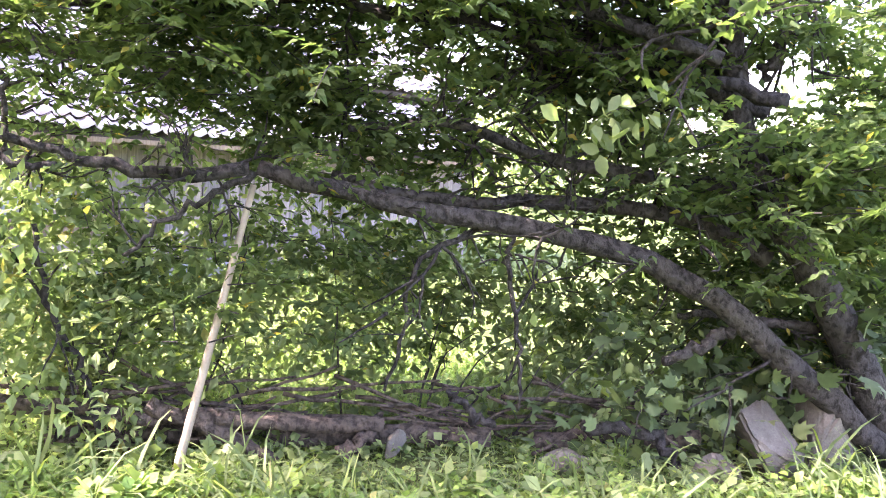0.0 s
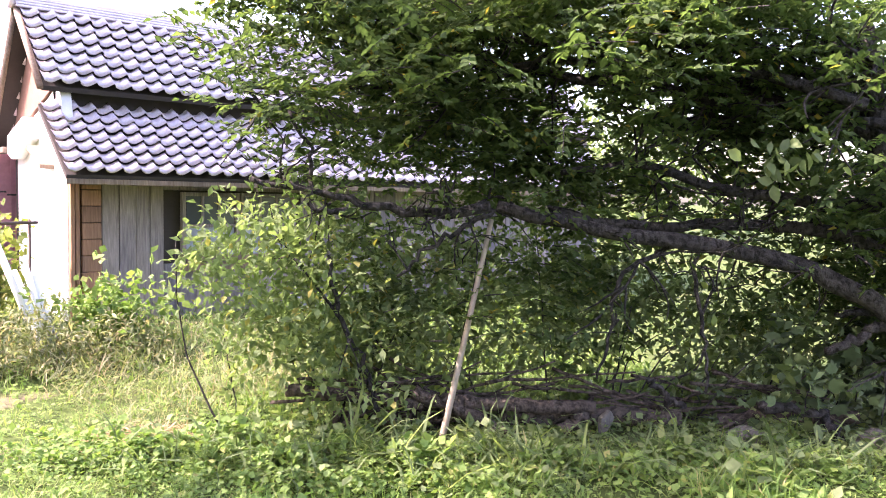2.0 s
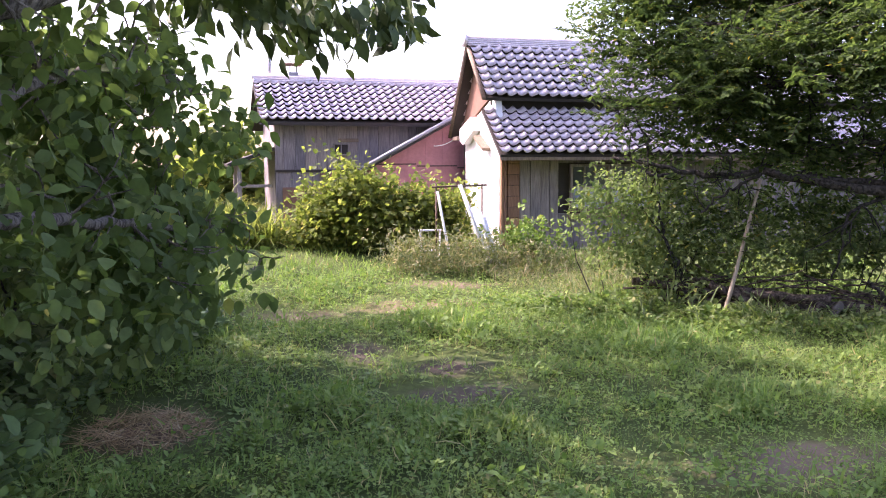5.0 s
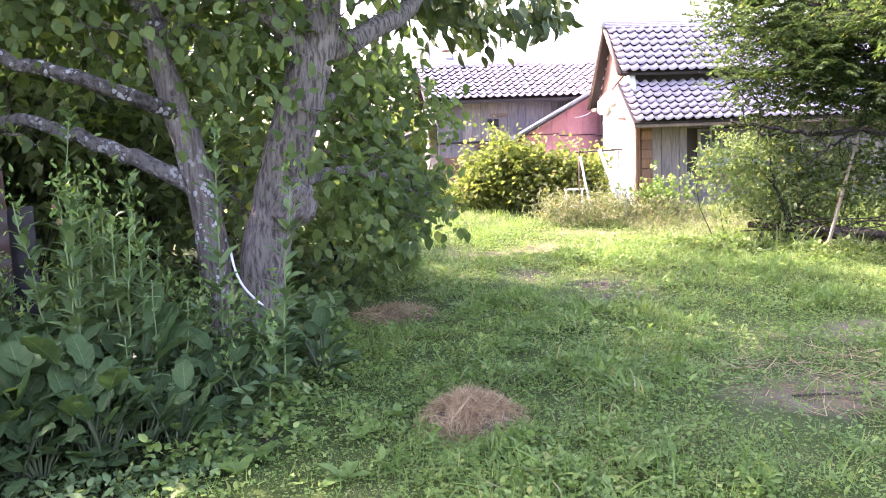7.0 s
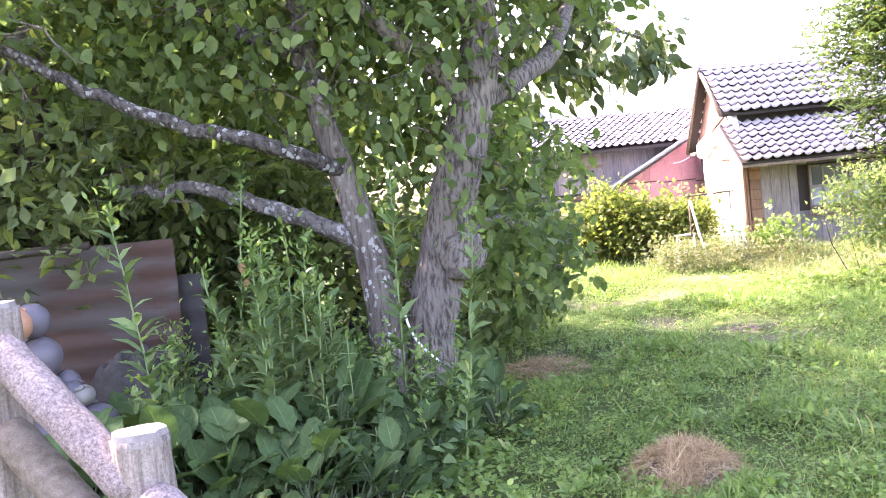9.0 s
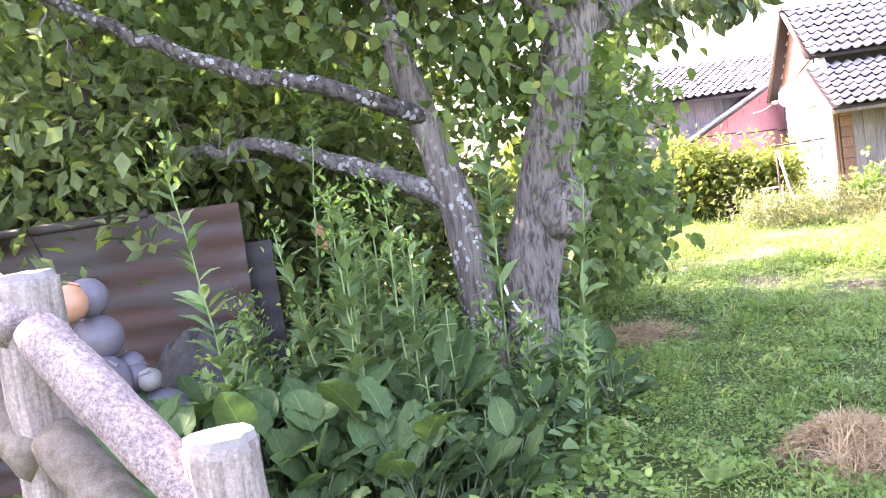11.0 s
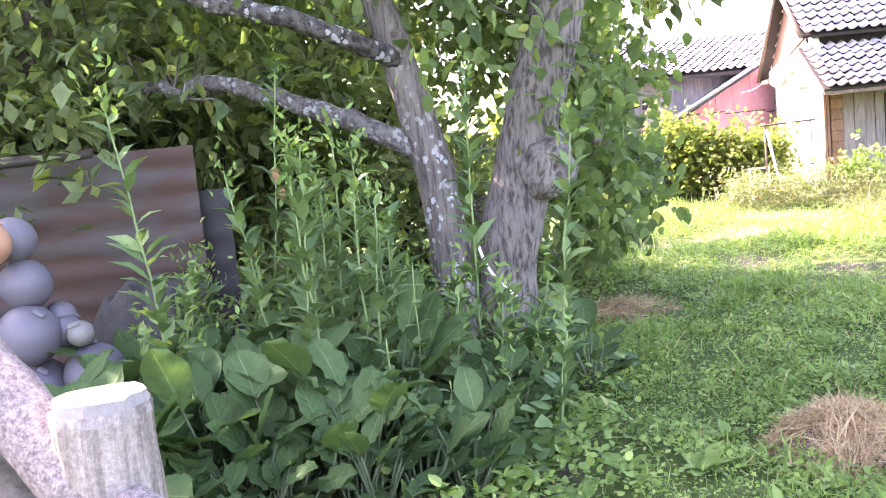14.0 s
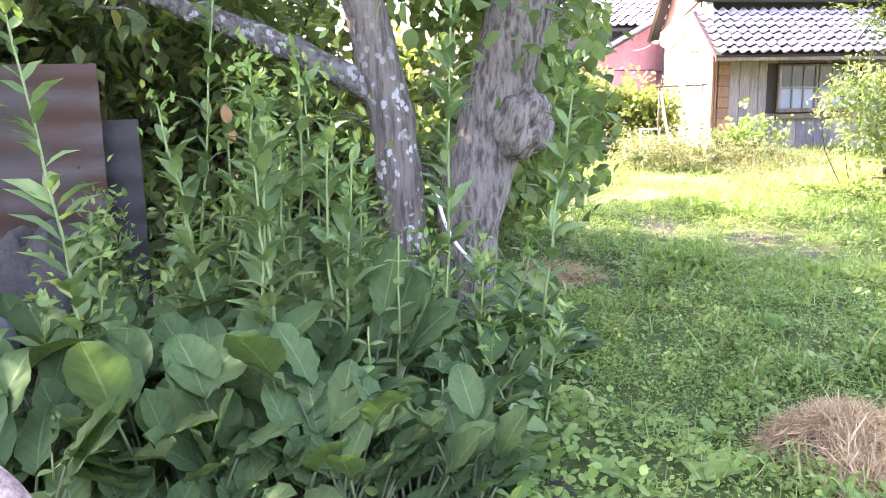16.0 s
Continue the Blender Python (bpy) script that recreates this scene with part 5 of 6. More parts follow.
def thicket():
    t = thing("hedge", "dense dark hedge of tangled bushes behind the tree", "hedge", pose(0, 0, 0))
    blobs = [((-6.5, 9.5, 1.6), (1.8, 1.2, 1.7)), ((-4.6, 9.9, 2.2), (1.6, 0.9, 1.6)), ((-3.0, 10.2, 1.4), (1.5, 0.9, 1.3)), ((-1.4, 10.4, 1.2), (1.2, 0.9, 1.2)), ((-0.3, 10.6, 0.9), (0.8, 0.9, 0.9)), ((-5.5, 8.6, 3.0), (1.4, 0.9, 1.2)),
             ((-3.6, 9.4, 3.3), (1.5, 0.9, 0.9)), ((-2.0, 10.2, 2.7), (1.0, 0.8, 0.6)), ((-7.6, 8.0, 3.0), (1.3, 1.5, 2.0)), ((-4.6, 8.2, 2.3), (0.9, 0.6, 0.6)), ((-8, 11, 3.5), (2.5, 2, 2.2)), ((-5, 11.5, 3.8), (2.2, 1.2, 1.5)), ((-9, 6, 2.5), (1.5, 2, 2.5)), ((-2.5, 12.5, 1.5), (2.0, 1.0, 1.5)), ((0.0, 12.0, 0.8), (1.0, 1.0, 0.8)), ((-2.2, 9.2, 0.7), (1.3, 0.6, 0.7)), ((-0.9, 9.6, 1.6), (0.7, 0.5, 0.6)), ((-6.5, 10.5, 4.6), (2.2, 1.4, 1.0)), ((-4.0, 10.6, 4.4), (1.6, 1.0, 0.8)), ((-0.7, 10.4, 2.7), (0.9, 0.7, 0.7))]
    pieces = []
    for _ in range(36):
        b = blobs[rng.integers(len(blobs))]
        e = np.array(b[0]) + rng.normal(size=3) * np.array(b[1]) * 0.5
        a = np.array([b[0][0] + rng.normal() * 0.5, max(9.2, b[0][1] + rng.normal() * 0.3), -0.05])
        e[1] = max(9.2, e[1])
        pieces.append(tube_arrays(curve_points([a, (a + e) / 2 + rng.normal(size=3) * 0.2, e], 9, 0.02), np.linspace(0.035, 0.008, 9), 6))
    tagged(part("stemwork", joined("stemwork", pieces), PLUM_BARK, t), kind="stuff")
    at, out = clumped(blobs, 5700, 9, 0.14)
    keep = at[:, 2] > 0.02
    at, out = at[keep], out[keep]
    n = len(at)
    part("foliage", leaf_mesh("foliage", at, unit(out * 0.5 + rng.normal(size=(n, 3)) * 0.8 + np.array([0, 0, -0.3])), unit(rng.normal(size=(n, 3)) * 0.6 + np.array([0, 0, 1])), rng.uniform(0.09, 0.18, n), LEAF_SMALL, width=rng.uniform(1.0, 1.6, n)), HEDGE_LEAF, t)


thicket()
shrub("bush", "large-leaved pale green bush before the hedge", [((-3.9, 8.35, 2.0), (0.8, 0.35, 0.5)), ((-2.6, 8.95, 2.1), (0.8, 0.3, 0.5)), ((-5.0, 8.25, 2.5), (0.8, 0.35, 0.6)), ((-3.2, 9.1, 2.8), (0.9, 0.3, 0.4)), ((-1.6, 9.3, 1.9), (0.6, 0.3, 0.5))], 520, 6, 0.14, (0.13, 0.24), HEDGE_LEAF, LEAF_SMALL, 3, base=(-3.6, 9.6, 0))

shrub("bush", "arching branch of large pale green leaves over the metal sheet", [((-3.0, 6.05, 2.0), (0.55, 0.25, 0.3)), ((-2.55, 5.95, 1.72), (0.28, 0.18, 0.14)), ((-3.3, 6.1, 2.4), (0.6, 0.3, 0.35)), ((-2.5, 6.3, 2.25), (0.5, 0.25, 0.25)), ((-3.4, 6.0, 1.75), (0.4, 0.2, 0.25))], 150, 5, 0.09, (0.1, 0.17), HEDGE_LEAF, LEAF_SMALL, 2, base=(-3.8, 9.0, 0))


def palm_stump():
    t = thing("palm_trunk", "shaggy fibrous palm trunk among the bushes", "palm", pose(-3.95, 8.95, 0))
    line = curve_points([(0, 0, -0.05), (0.05, 0, 1.5), (0.1, 0.02, 3.0), (0.1, 0.05, 4.4)], 24, 0.01)
    part("trunk", tube_mesh("trunk", line, 0.16, 14, 0.12), FIBRE, t)
    n = 500
    z = rng.uniform(0.3, 4.3, n)
    a = rng.uniform(0, 2 * np.pi, n)
    at = np.stack([0.08 + 0.17 * np.cos(a), 0.17 * np.sin(a), z], 1)
    part("fibre_coat", leaf_mesh("fibre_coat", at, np.stack([np.cos(a) * 0.4, np.sin(a) * 0.4, -np.ones(n)], 1), np.stack([np.cos(a), np.sin(a), 0.3 * np.ones(n)], 1), rng.uniform(0.15, 0.35, n), BLADE, width=0.08), FIBRE, t)


palm_stump()


# ---- tall weeds and broad leaves by the tree ----
def tall_weed(x, y, h, lean, label):
    t = thing("tall_weed", label, "weed", Matrix.Translation((x, y, float(lie(x, y)))), "tall weeds")
    line = curve_points([(0, 0, -0.02), (lean[0] * 0.3, lean[1] * 0.3, h * 0.45), (lean[0], lean[1], h)], 10, 0.006)
    part("stem", tube_mesh("stem", line, np.linspace(0.009, 0.004, 10), 6), STALK, t)
    n = int(h * 31)
    k = rng.uniform(0.12, 1.0, n) ** 0.8
    i = np.minimum((k * 9).astype(int), 8)
    at = line[i] + (line[i + 1] - line[i]) * (k * 9 - i)[:, None]
    a = np.arange(n) * 2.4 + rng.normal(size=n) * 0.3
    way = np.stack([np.cos(a), np.sin(a), 0.55 + 0.5 * k + rng.normal(size=n) * 0.25], 1)
    size = (0.23 - 0.12 * k) * rng.uniform(0.75, 1.2, n)
    tagged(part("foliage", leaf_mesh("foliage", at, way, np.array([0, 0, 1.0]) + rng.normal(size=(n, 3)) * 0.2, size, LEAF_LONG, width=rng.uniform(0.9, 1.4, n)), WEED_LEAF, t), kind="stuff")
    m = 26
    tips = line[-1] + rng.normal(size=(m, 3)) * np.array([0.035, 0.035, 0.09])
    tagged(part("flower_head", leaf_mesh("flower_head", tips, scatter_dirs(m, 0.8), scatter_dirs(m), rng.uniform(0.03, 0.06, m), LEAF_LONG, width=1.4), FRESH_LEAF, t), kind="stuff")


STALKS = [(-1.72, 4.9, 1.86, (-0.22, 0.12)), (-1.52, 5.85, 1.95, (0.17, 0.05)), (-1.07, 5.2, 1.55, (0.04, 0.05)), (-0.44, 5.6, 1.8, (0.04, 0.0)), (-0.06, 5.5, 1.5, (0.12, -0.1)), (-0.86, 5.45, 1.4, (-0.05, 0.0)), (-1.3, 5.4, 1.5, (0.1, 0.0))]
for _ in range(64):
    x = rng.uniform(-2.0, -0.12)
    h = rng.uniform(0.8, 1.5) * (0.55 if -0.82 < x < -0.1 else 0.66 if x < -1.5 else 1.0)
    STALKS.append((x, rng.uniform(5.0, 5.95), h, (rng.normal() * 0.08, rng.normal() * 0.06)))
for x, y, h, lean in STALKS:
    tall_weed(x, y, h, lean, "tall leafy weed with a pale green stem" if h > 1.3 else "half-grown leafy weed with narrow leaves")


def broad_plant(x, y, size, count, mat, label):
    t = thing("broad_leaved_plant", label, "plant", Matrix.Translation((x, y, float(lie(x, y)))), "broad-leaved plants")
    for k in range(count):
        a = k * 2.4 + rng.normal() * 0.3
        a = a if math.sin(a) > -0.25 or k % 3 == 0 else -a
        rise = rng.uniform(0.1, 2.9)
        length = size * rng.uniform(0.3, 0.6)
        stalk_top = np.array([math.cos(a) * 0.1 * size, math.sin(a) * 0.1 * size, 0.0]) + np.array([math.cos(a) * 0.4, math.sin(a) * 0.4, 0.45 + rise * 0.62]) * length
        pts = curve_points([(0, 0, -0.02), stalk_top * np.array([0.4, 0.4, 0.6]), stalk_top], 6)
        petiole = tube_mesh("leaf_stalk", pts, np.linspace(0.008, 0.005, 6), 5)
        leaf = part("leaf", leaf_mesh("leaf", [stalk_top], [[math.cos(a) + rng.normal() * 0.25, math.sin(a) + rng.normal() * 0.25, rise * 0.5 + rng.normal() * 0.25]], [[-math.cos(a) * rise * 0.5 + rng.normal() * 0.35, -math.sin(a) * rise * 0.5 + rng.normal() * 0.3, 1.0]], [length], big_leaf(rng.uniform(0.26, 0.38), 10, rng.uniform(0.02, 0.45), rng.uniform(0.015, 0.05))), mat, t)
        uv = leaf.data.uv_layers.new(name="UVMap")
        corner = np.empty(len(leaf.data.loops), np.int32)
        leaf.data.loops.foreach_get("vertex_index", corner)
        uv.data.foreach_set("uv", np.stack([(corner % 5) / 4.0, (corner // 5) / 10.0], 1).astype(np.float32).ravel())
        leaf.data.polygons.foreach_set("use_smooth", np.ones(len(leaf.data.polygons), bool))
        part("leaf_stalk", petiole, PETIOLE, leaf)


PLANTS = [(-1.37, 4.92, 0.51), (-1.12, 4.76, 0.49), (-0.87, 4.88, 0.51), (-0.74, 4.59, 0.35), (-1.5, 4.59, 0.49), (-1.12, 4.54, 0.44), (-0.53, 4.84, 0.34), (-1.83, 4.88, 0.46), (-2.08, 4.48, 0.46), (-1.66, 4.27, 0.34), (-1.33, 4.43, 0.32), (-0.36, 5.09, 0.39), (-2, 5.3, 0.49), (-0.57, 4.51, 0.37), (-2.34, 4.97, 0.49), (-0.19, 5.55, 0.37), (-0.91, 4.44, 0.34), (-2.5, 5.47, 0.44), (0.18, 6.06, 0.34), (-1.25, 4.59, 0.46), (-0.95, 4.59, 0.45), (-0.7, 4.75, 0.34), (-1.7, 4.7, 0.47), (-1.4, 4.5, 0.42), (-1, 4.49, 0.38), (-1.85, 4.38, 0.44), (-0.75, 4.5, 0.36), (-2.25, 4.7, 0.46), (-1.55, 5.1, 0.5), (-0.65, 5.1, 0.32), (-2.1, 5.05, 0.5), (-1.9, 5.15, 0.5), (-1.75, 5.3, 0.5), (-1.95, 4.75, 0.5)]
for x, y, s in PLANTS + [(-1.75, 4.3, 0.3), (-1.5, 4.34, 0.28), (-1.22, 4.4, 0.3), (-1.0, 4.44, 0.27), (-1.95, 4.2, 0.3)]:
    broad_plant(x, y, s, 27, BROAD_LEAF, "leafy plant with broad dull green leaves")


def soft_herb(x, y, h, lean):
    """A soft plant with leaves in crossed pairs up its stem."""
    t = thing("soft_herb", "soft pale green herb with paired leaves", "plant", Matrix.Translation((x, y, float(lie(x, y)))), "soft herbs")
    line = curve_points([(0, 0, -0.02), (lean[0] * 0.4, lean[1] * 0.4, h * 0.5), (lean[0], lean[1], h)], 12, 0.004)
    part("stem", tube_mesh("stem", line, np.linspace(0.006, 0.003, 12), 5), STALK, t)
    for k in range(9):
        at = line[min(11, 2 + k)]
        size = (0.13 - 0.009 * k) * rng.uniform(0.8, 1.15)
        for side in (0, math.pi):
            a = k * 1.57 + side + rng.normal() * 0.25
            part("leaf", leaf_mesh("leaf", [at], [(math.cos(a), math.sin(a), rng.uniform(-0.2, 0.7))], [(0.0, 0.0, 1.0)], [size], LEAF_OVATE, width=1.15), HERB_LEAF, t)


for x, y, h, lean in ((-0.74, 4.98, 0.98, (0.02, -0.03)), (-0.82, 4.82, 0.7, (-0.03, -0.04)), (-0.6, 5.02, 0.86, (0.06, -0.02)), (-0.92, 4.74, 0.5, (-0.04, -0.03)), (-0.64, 4.8, 0.52, (0.03, -0.05)), (-1.62, 4.5, 0.5, (0.0, -0.04)), (-1.8, 4.45, 0.55, (0.04, -0.03)), (-1.45, 4.5, 0.4, (-0.03, 0.0))):
    soft_herb(x, y, h, lean)


def growth(x, y):
    """How tall low plants stand from place to place."""
    a = np.sin(x * 2.3 + 1.7 * np.sin(y * 1.1)) * np.sin(y * 1.9 + 1.3 * np.sin(x * 0.9))
    b = np.sin(x * 7.1 + 2.0 * np.sin(y * 3.7)) * np.sin(y * 6.3 + 2.0 * np.sin(x * 4.1))
    return 0.95 + 0.28 * a + 0.32 * b


def herb_layer(name, label, count, place, size, mat, outline, rise, category="undergrowth", width=(0.8, 1.2), lift=(0.0, 0.1)):
    """Low plants that nobody could count."""
    x, y = place(count)
    n = len(x)
    tall = growth(x, y)
    z = lie(x, y) + rng.uniform(*lift, n) * tall
    way = np.stack([rng.normal(size=n), rng.normal(size=n), rng.uniform(*rise, n)], 1)
    ob = part(name, leaf_mesh(name, np.stack([x, y, z], 1), way, np.array([0, 0, 1.0]) + rng.normal(size=(n, 3)) * 0.25, rng.uniform(*size, n) * tall, outline, width=rng.uniform(*width, n)), mat)
    return tagged(ob, label, category, kind="stuff")


def edge_x(y):
    """Where the weeds end and the mown grass begins."""
    return np.interp(y, [2, 4, 4.84, 5.5, 6.7, 7.3, 8.8, 11, 17], [-0.9, -0.6, -0.34, -0.15, 0.1, 0.2, 0.3, 1.3, 1.9])


def weed_side(n):
    y = rng.uniform(4.6, 12, n)
    return edge_x(y) - np.abs(rng.normal(size=n)) * 1.1 + 0.1, y


herb_layer("undergrowth", "low leafy weeds under the tall stalks", 11000, weed_side, (0.06, 0.13), WEED_LEAF, LEAF_OVATE, (0.2, 1.4), lift=(0.0, 0.28), width=(1.0, 1.6))
herb_layer("undergrowth", "small weeds on bare earth before the broad leaves", 1700, lambda n: (rng.uniform(-1.9, -0.35, n), rng.uniform(4.0, 4.75, n)), (0.025, 0.065), HERB_LEAF, LEAF_OVATE, (0.1, 1.0), lift=(0.0, 0.1))
herb_layer("undergrowth", "bright seedlings at the edge of the weeds", 3600, lambda n: (lambda y: (edge_x(y) + rng.normal(size=n) * 0.22, y))(rng.uniform(4.3, 7.3, n)), (0.025, 0.06), CLOVER, LEAF_OVATE, (0.1, 1.0), lift=(0.02, 0.2))


# ---- grass ----
def bare(x, y):
    """How bare the ground is, 0 to 1."""
    b = np.zeros_like(x)
    for k, (sx, sy, rx, ry, _) in enumerate(SOIL_SPOTS):
        b = np.maximum(b, (1.0 if k < 7 else 0.75) * np.minimum(1.0, 1.7 * np.exp(-1.0 * (((x - sx) / rx) ** 2 + ((y - sy) / ry) ** 2) ** 1.5)))
    return np.maximum(b, 1.1 * (((x - 1.08) ** 2 + (y - 4.95) ** 2) < 0.08))


def lawn(y0, y1, x0=-2.0, x1=12.0):
    def place(n):
        y = rng.uniform(y0, y1, n)
        half = (np.maximum(y, 1.0) + 2.5) * 0.62
        x = rng.uniform(np.maximum(edge_x(y) - 0.3, 0.1 - half), np.minimum(0.3 + half + 1.5, x1 + 0.0 * y))
        # the yard goes on thinner and ragged outside
        off = rng.uniform(size=n) < 0.12
        x = np.where(off, x + rng.exponential(1.6, n), x)
        y = np.where(off & (y0 < 4), y - rng.exponential(1.8, n), y)
        tuft = 0.5 + 0.5 * np.sin(x * 3.1 + np.sin(y * 2.3) * 2) * np.sin(y * 2.7 + np.sin(x * 1.9) * 2)
        keep = (rng.uniform(size=n) > bare(x, y) * 0.92) & (rng.uniform(size=n) < 0.2 + 0.8 * tuft)
        return x[keep], y[keep]
    return place


herb_layer("grass", "short ragged lawn grass close by", 74000, lawn(2.0, 7.0), (0.04, 0.1), GRASS, BLADE, (0.3, 1.6), "grass", (0.04, 0.075))
herb_layer("grass", "ragged lawn grass in the middle of the yard", 110000, lawn(7.0, 14.0), (0.04, 0.1), GRASS, BLADE, (0.3, 1.8), "grass", (0.06, 0.11))
herb_layer("grass", "sunlit grass before the barns", 66000, lawn(14.0, 24.0, x1=18), (0.05, 0.12), GRASS, BLADE, (0.4, 2.0), "grass", (0.08, 0.14))
herb_layer("ground_cover", "small round-leaved clover and creeping weeds", 150000, lawn(2.0, 7.5), (0.015, 0.04), CLOVER, LEAF_ROUND, (0.0, 0.7), "ground cover", lift=(0.01, 0.1))
herb_layer("ground_cover", "small round-leaved weeds in the middle of the yard", 60000, lawn(7.5, 15), (0.035, 0.07), CLOVER, LEAF_ROUND, (0.0, 0.5), "ground cover", lift=(0.01, 0.08))

herb_layer("ground_cover", "fresh young leaves scattered in the lawn", 9000, lambda n: (lambda c: (c[0] + rng.normal(size=len(c[0])) * 0.05, c[1] + rng.normal(size=len(c[0])) * 0.05))([np.repeat(v, 7) for v in lawn(3.0, 10)(n // 7)]), (0.025, 0.055), FRESH_LEAF, LEAF_OVAL, (0.1, 0.9), "ground cover", lift=(0.02, 0.09))
herb_layer("leafy_cover", "tufts of longer leaves scattered in the lawn", 9000, lambda n: (lambda c: (c[0] + rng.normal(size=len(c[0])) * 0.05, c[1] + rng.normal(size=len(c[0])) * 0.05))([np.repeat(v, 9) for v in lawn(3.5, 13)(n // 9)]), (0.05, 0.11), CLOVER, LEAF_LONG, (0.3, 1.6), "ground cover", (0.9, 1.5))

herb_layer("long_grass", "longer arching tufts of grass in the lawn", 17000, lambda n: (lambda c: (c[0] + rng.normal(size=len(c[0])) * 0.04, c[1] + rng.normal(size=len(c[0])) * 0.04))([np.repeat(v, 14) for v in lawn(3.0, 14)(n // 14)]), (0.09, 0.2), GRASS, ARCH, (0.4, 1.7), "grass", (0.03, 0.06))
herb_layer("ground_cover", "larger soft-leaved weeds near the edge of the lawn", 16000, lambda n: (lambda c: (c[0] + rng.normal(size=len(c[0])) * 0.06, c[1] + rng.normal(size=len(c[0])) * 0.06))([np.repeat(v, 8) for v in lawn(3.0, 9)(n // 8)]), (0.025, 0.05), CLOVER, LEAF_SMALL, (0.1, 0.9), "ground cover", width=(1.1, 1.6), lift=(0.02, 0.1))
herb_layer("tall_grass", "greyish long grass gone to seed beside the plum", 5200, lambda n: (rng.uniform(5.4, 8.2, n), rng.uniform(12.3, 15.6, n)), (0.1, 0.26), DRY_WEED, ARCH, (0.5, 1.9), "grass", (0.025, 0.045))

herb_layer("tall_grass", "tall yellow-green tufts beside the open lean-to", 2600, lambda n: (rng.normal(size=n) * 0.35 + 2.1, rng.uniform(17.2, 19.3, n)), (0.3, 0.75), BUSH_LEAF, ARCH, (0.8, 2.4), "grass", (0.03, 0.05))


def plum_edge(n):
    s = rng.uniform(-0.4, 1.4, n)
    return 6.3 + s * 3.2 - np.abs(rng.normal(size=n)) * 0.35, 11.2 - s * 2.7 - np.abs(rng.normal(size=n)) * 0.35


herb_layer("tall_grass", "long arching grass at the edge of the log pile", 1500, lambda n: (lambda q: (q[0] + 0.5, q[1] - 0.4))(plum_edge(n)), (0.15, 0.4), HEDGE_LEAF, ARCH, (0.5, 1.6), "grass", (0.03, 0.05))
herb_layer("ground_cover", "leafy weeds before the log pile", 8000, plum_edge, (0.03, 0.065), CLOVER, LEAF_ROUND, (0.1, 1.0), "ground cover", lift=(0.02, 0.14))
herb_layer("ground_cover", "fresh green weeds in a gap of light", 4500, lambda n: (lambda s: (5.9 + s * 3.2 + rng.normal(size=n) * 0.25, 11.0 - s * 2.7 + rng.normal(size=n) * 0.3))(rng.uniform(-0.35, 0.22, n)), (0.03, 0.065), CLOVER, LEAF_ROUND, (0.1, 1.0), "ground cover", lift=(0.02, 0.16))
herb_layer("ground_cover", "ivy and weeds under the plum", 4200, lambda n: (lambda s: (6.6 + s * 3.4 + rng.normal(size=n) * 0.5, 11.3 - s * 2.8 + rng.normal(size=n) * 0.5))(rng.uniform(0, 1.1, n)), (0.04, 0.09), HEDGE_LEAF, LEAF_ROUND, (0.1, 1.0), "ground cover", lift=(0.02, 0.18))


def single_weed(x, y):
    t = thing("young_weed", "young bright green weed in the lawn", "weed", Matrix.Translation((x, y, float(lie(x, y)))), "young weeds")
    for k in range(5):
        a = k * 1.3 + rng.uniform(0, 1)
        part("leaf", leaf_mesh("leaf", [(0, 0, 0.02)], [(math.cos(a), math.sin(a), rng.uniform(0.4, 1.3))], [(0, 0, 1.0)], [rng.uniform(0.1, 0.17)], big_leaf(0.26, 5, 0.3)), FRESH_LEAF, t)


for x, y in ((1.2, 5.25), (1.02, 5.3), (0.4, 4.8), (0.1, 4.9), (-0.15, 4.6), (0.66, 5.25), (2.0, 5.8), (2.6, 6.2), (0.3, 4.2), (1.7, 6.5), (1.35, 5.2), (-0.85, 4.62), (-0.35, 4.47), (-0.24, 4.32), (-0.6, 4.4)):
    single_weed(x, y)


def straw_heap(x, y, r, h, count, label):
    t = thing("straw_heap", label, "straw heap", Matrix.Translation((x, y, float(lie(x, y)) - 0.01)))
    if h > 0.1:
        bm = bmesh.new()
        bmesh.ops.create_icosphere(bm, subdivisions=3, radius=1.0)
        for v in bm.verts:
            v.co = Vector((v.co.x * r * 0.9, v.co.y * r * 0.9, max(-0.02, v.co.z * h * 0.85))) * (1 + 0.15 * noise.noise(v.co * 3))
        part("core", smooth(as_mesh("core", bm)), FIBRE, t)
    a, q = rng.uniform(0, 2 * np.pi, count), np.sqrt(rng.uniform(0, 1.04, count))
    lump = 1 + 0.18 * np.sin(a * 3 + 1) + 0.12 * np.sin(a * 5) if h > 0.1 else 1.0
    r_at = r * lump
    at = np.stack([np.cos(a) * q * r_at, np.sin(a) * q * r_at, np.maximum(0.01, h * (1 - q ** 2) * 0.95) + rng.uniform(-0.01, 0.02, count)], 1)
    b = rng.uniform(0, 2 * np.pi, count)
    slope = -1.6 * h / r * q * np.cos(b - a)
    part("straw", leaf_mesh("straw", at, np.stack([np.cos(b), np.sin(b), slope + rng.normal(size=count) * 0.1], 1), np.array([0, 0, 1.0]) + rng.normal(size=(count, 3)) * 0.5, rng.uniform(0.07, 0.19, count) * min(1.3, (r / 0.28) ** 0.5), BLADE, width=0.035), STRAW, t)


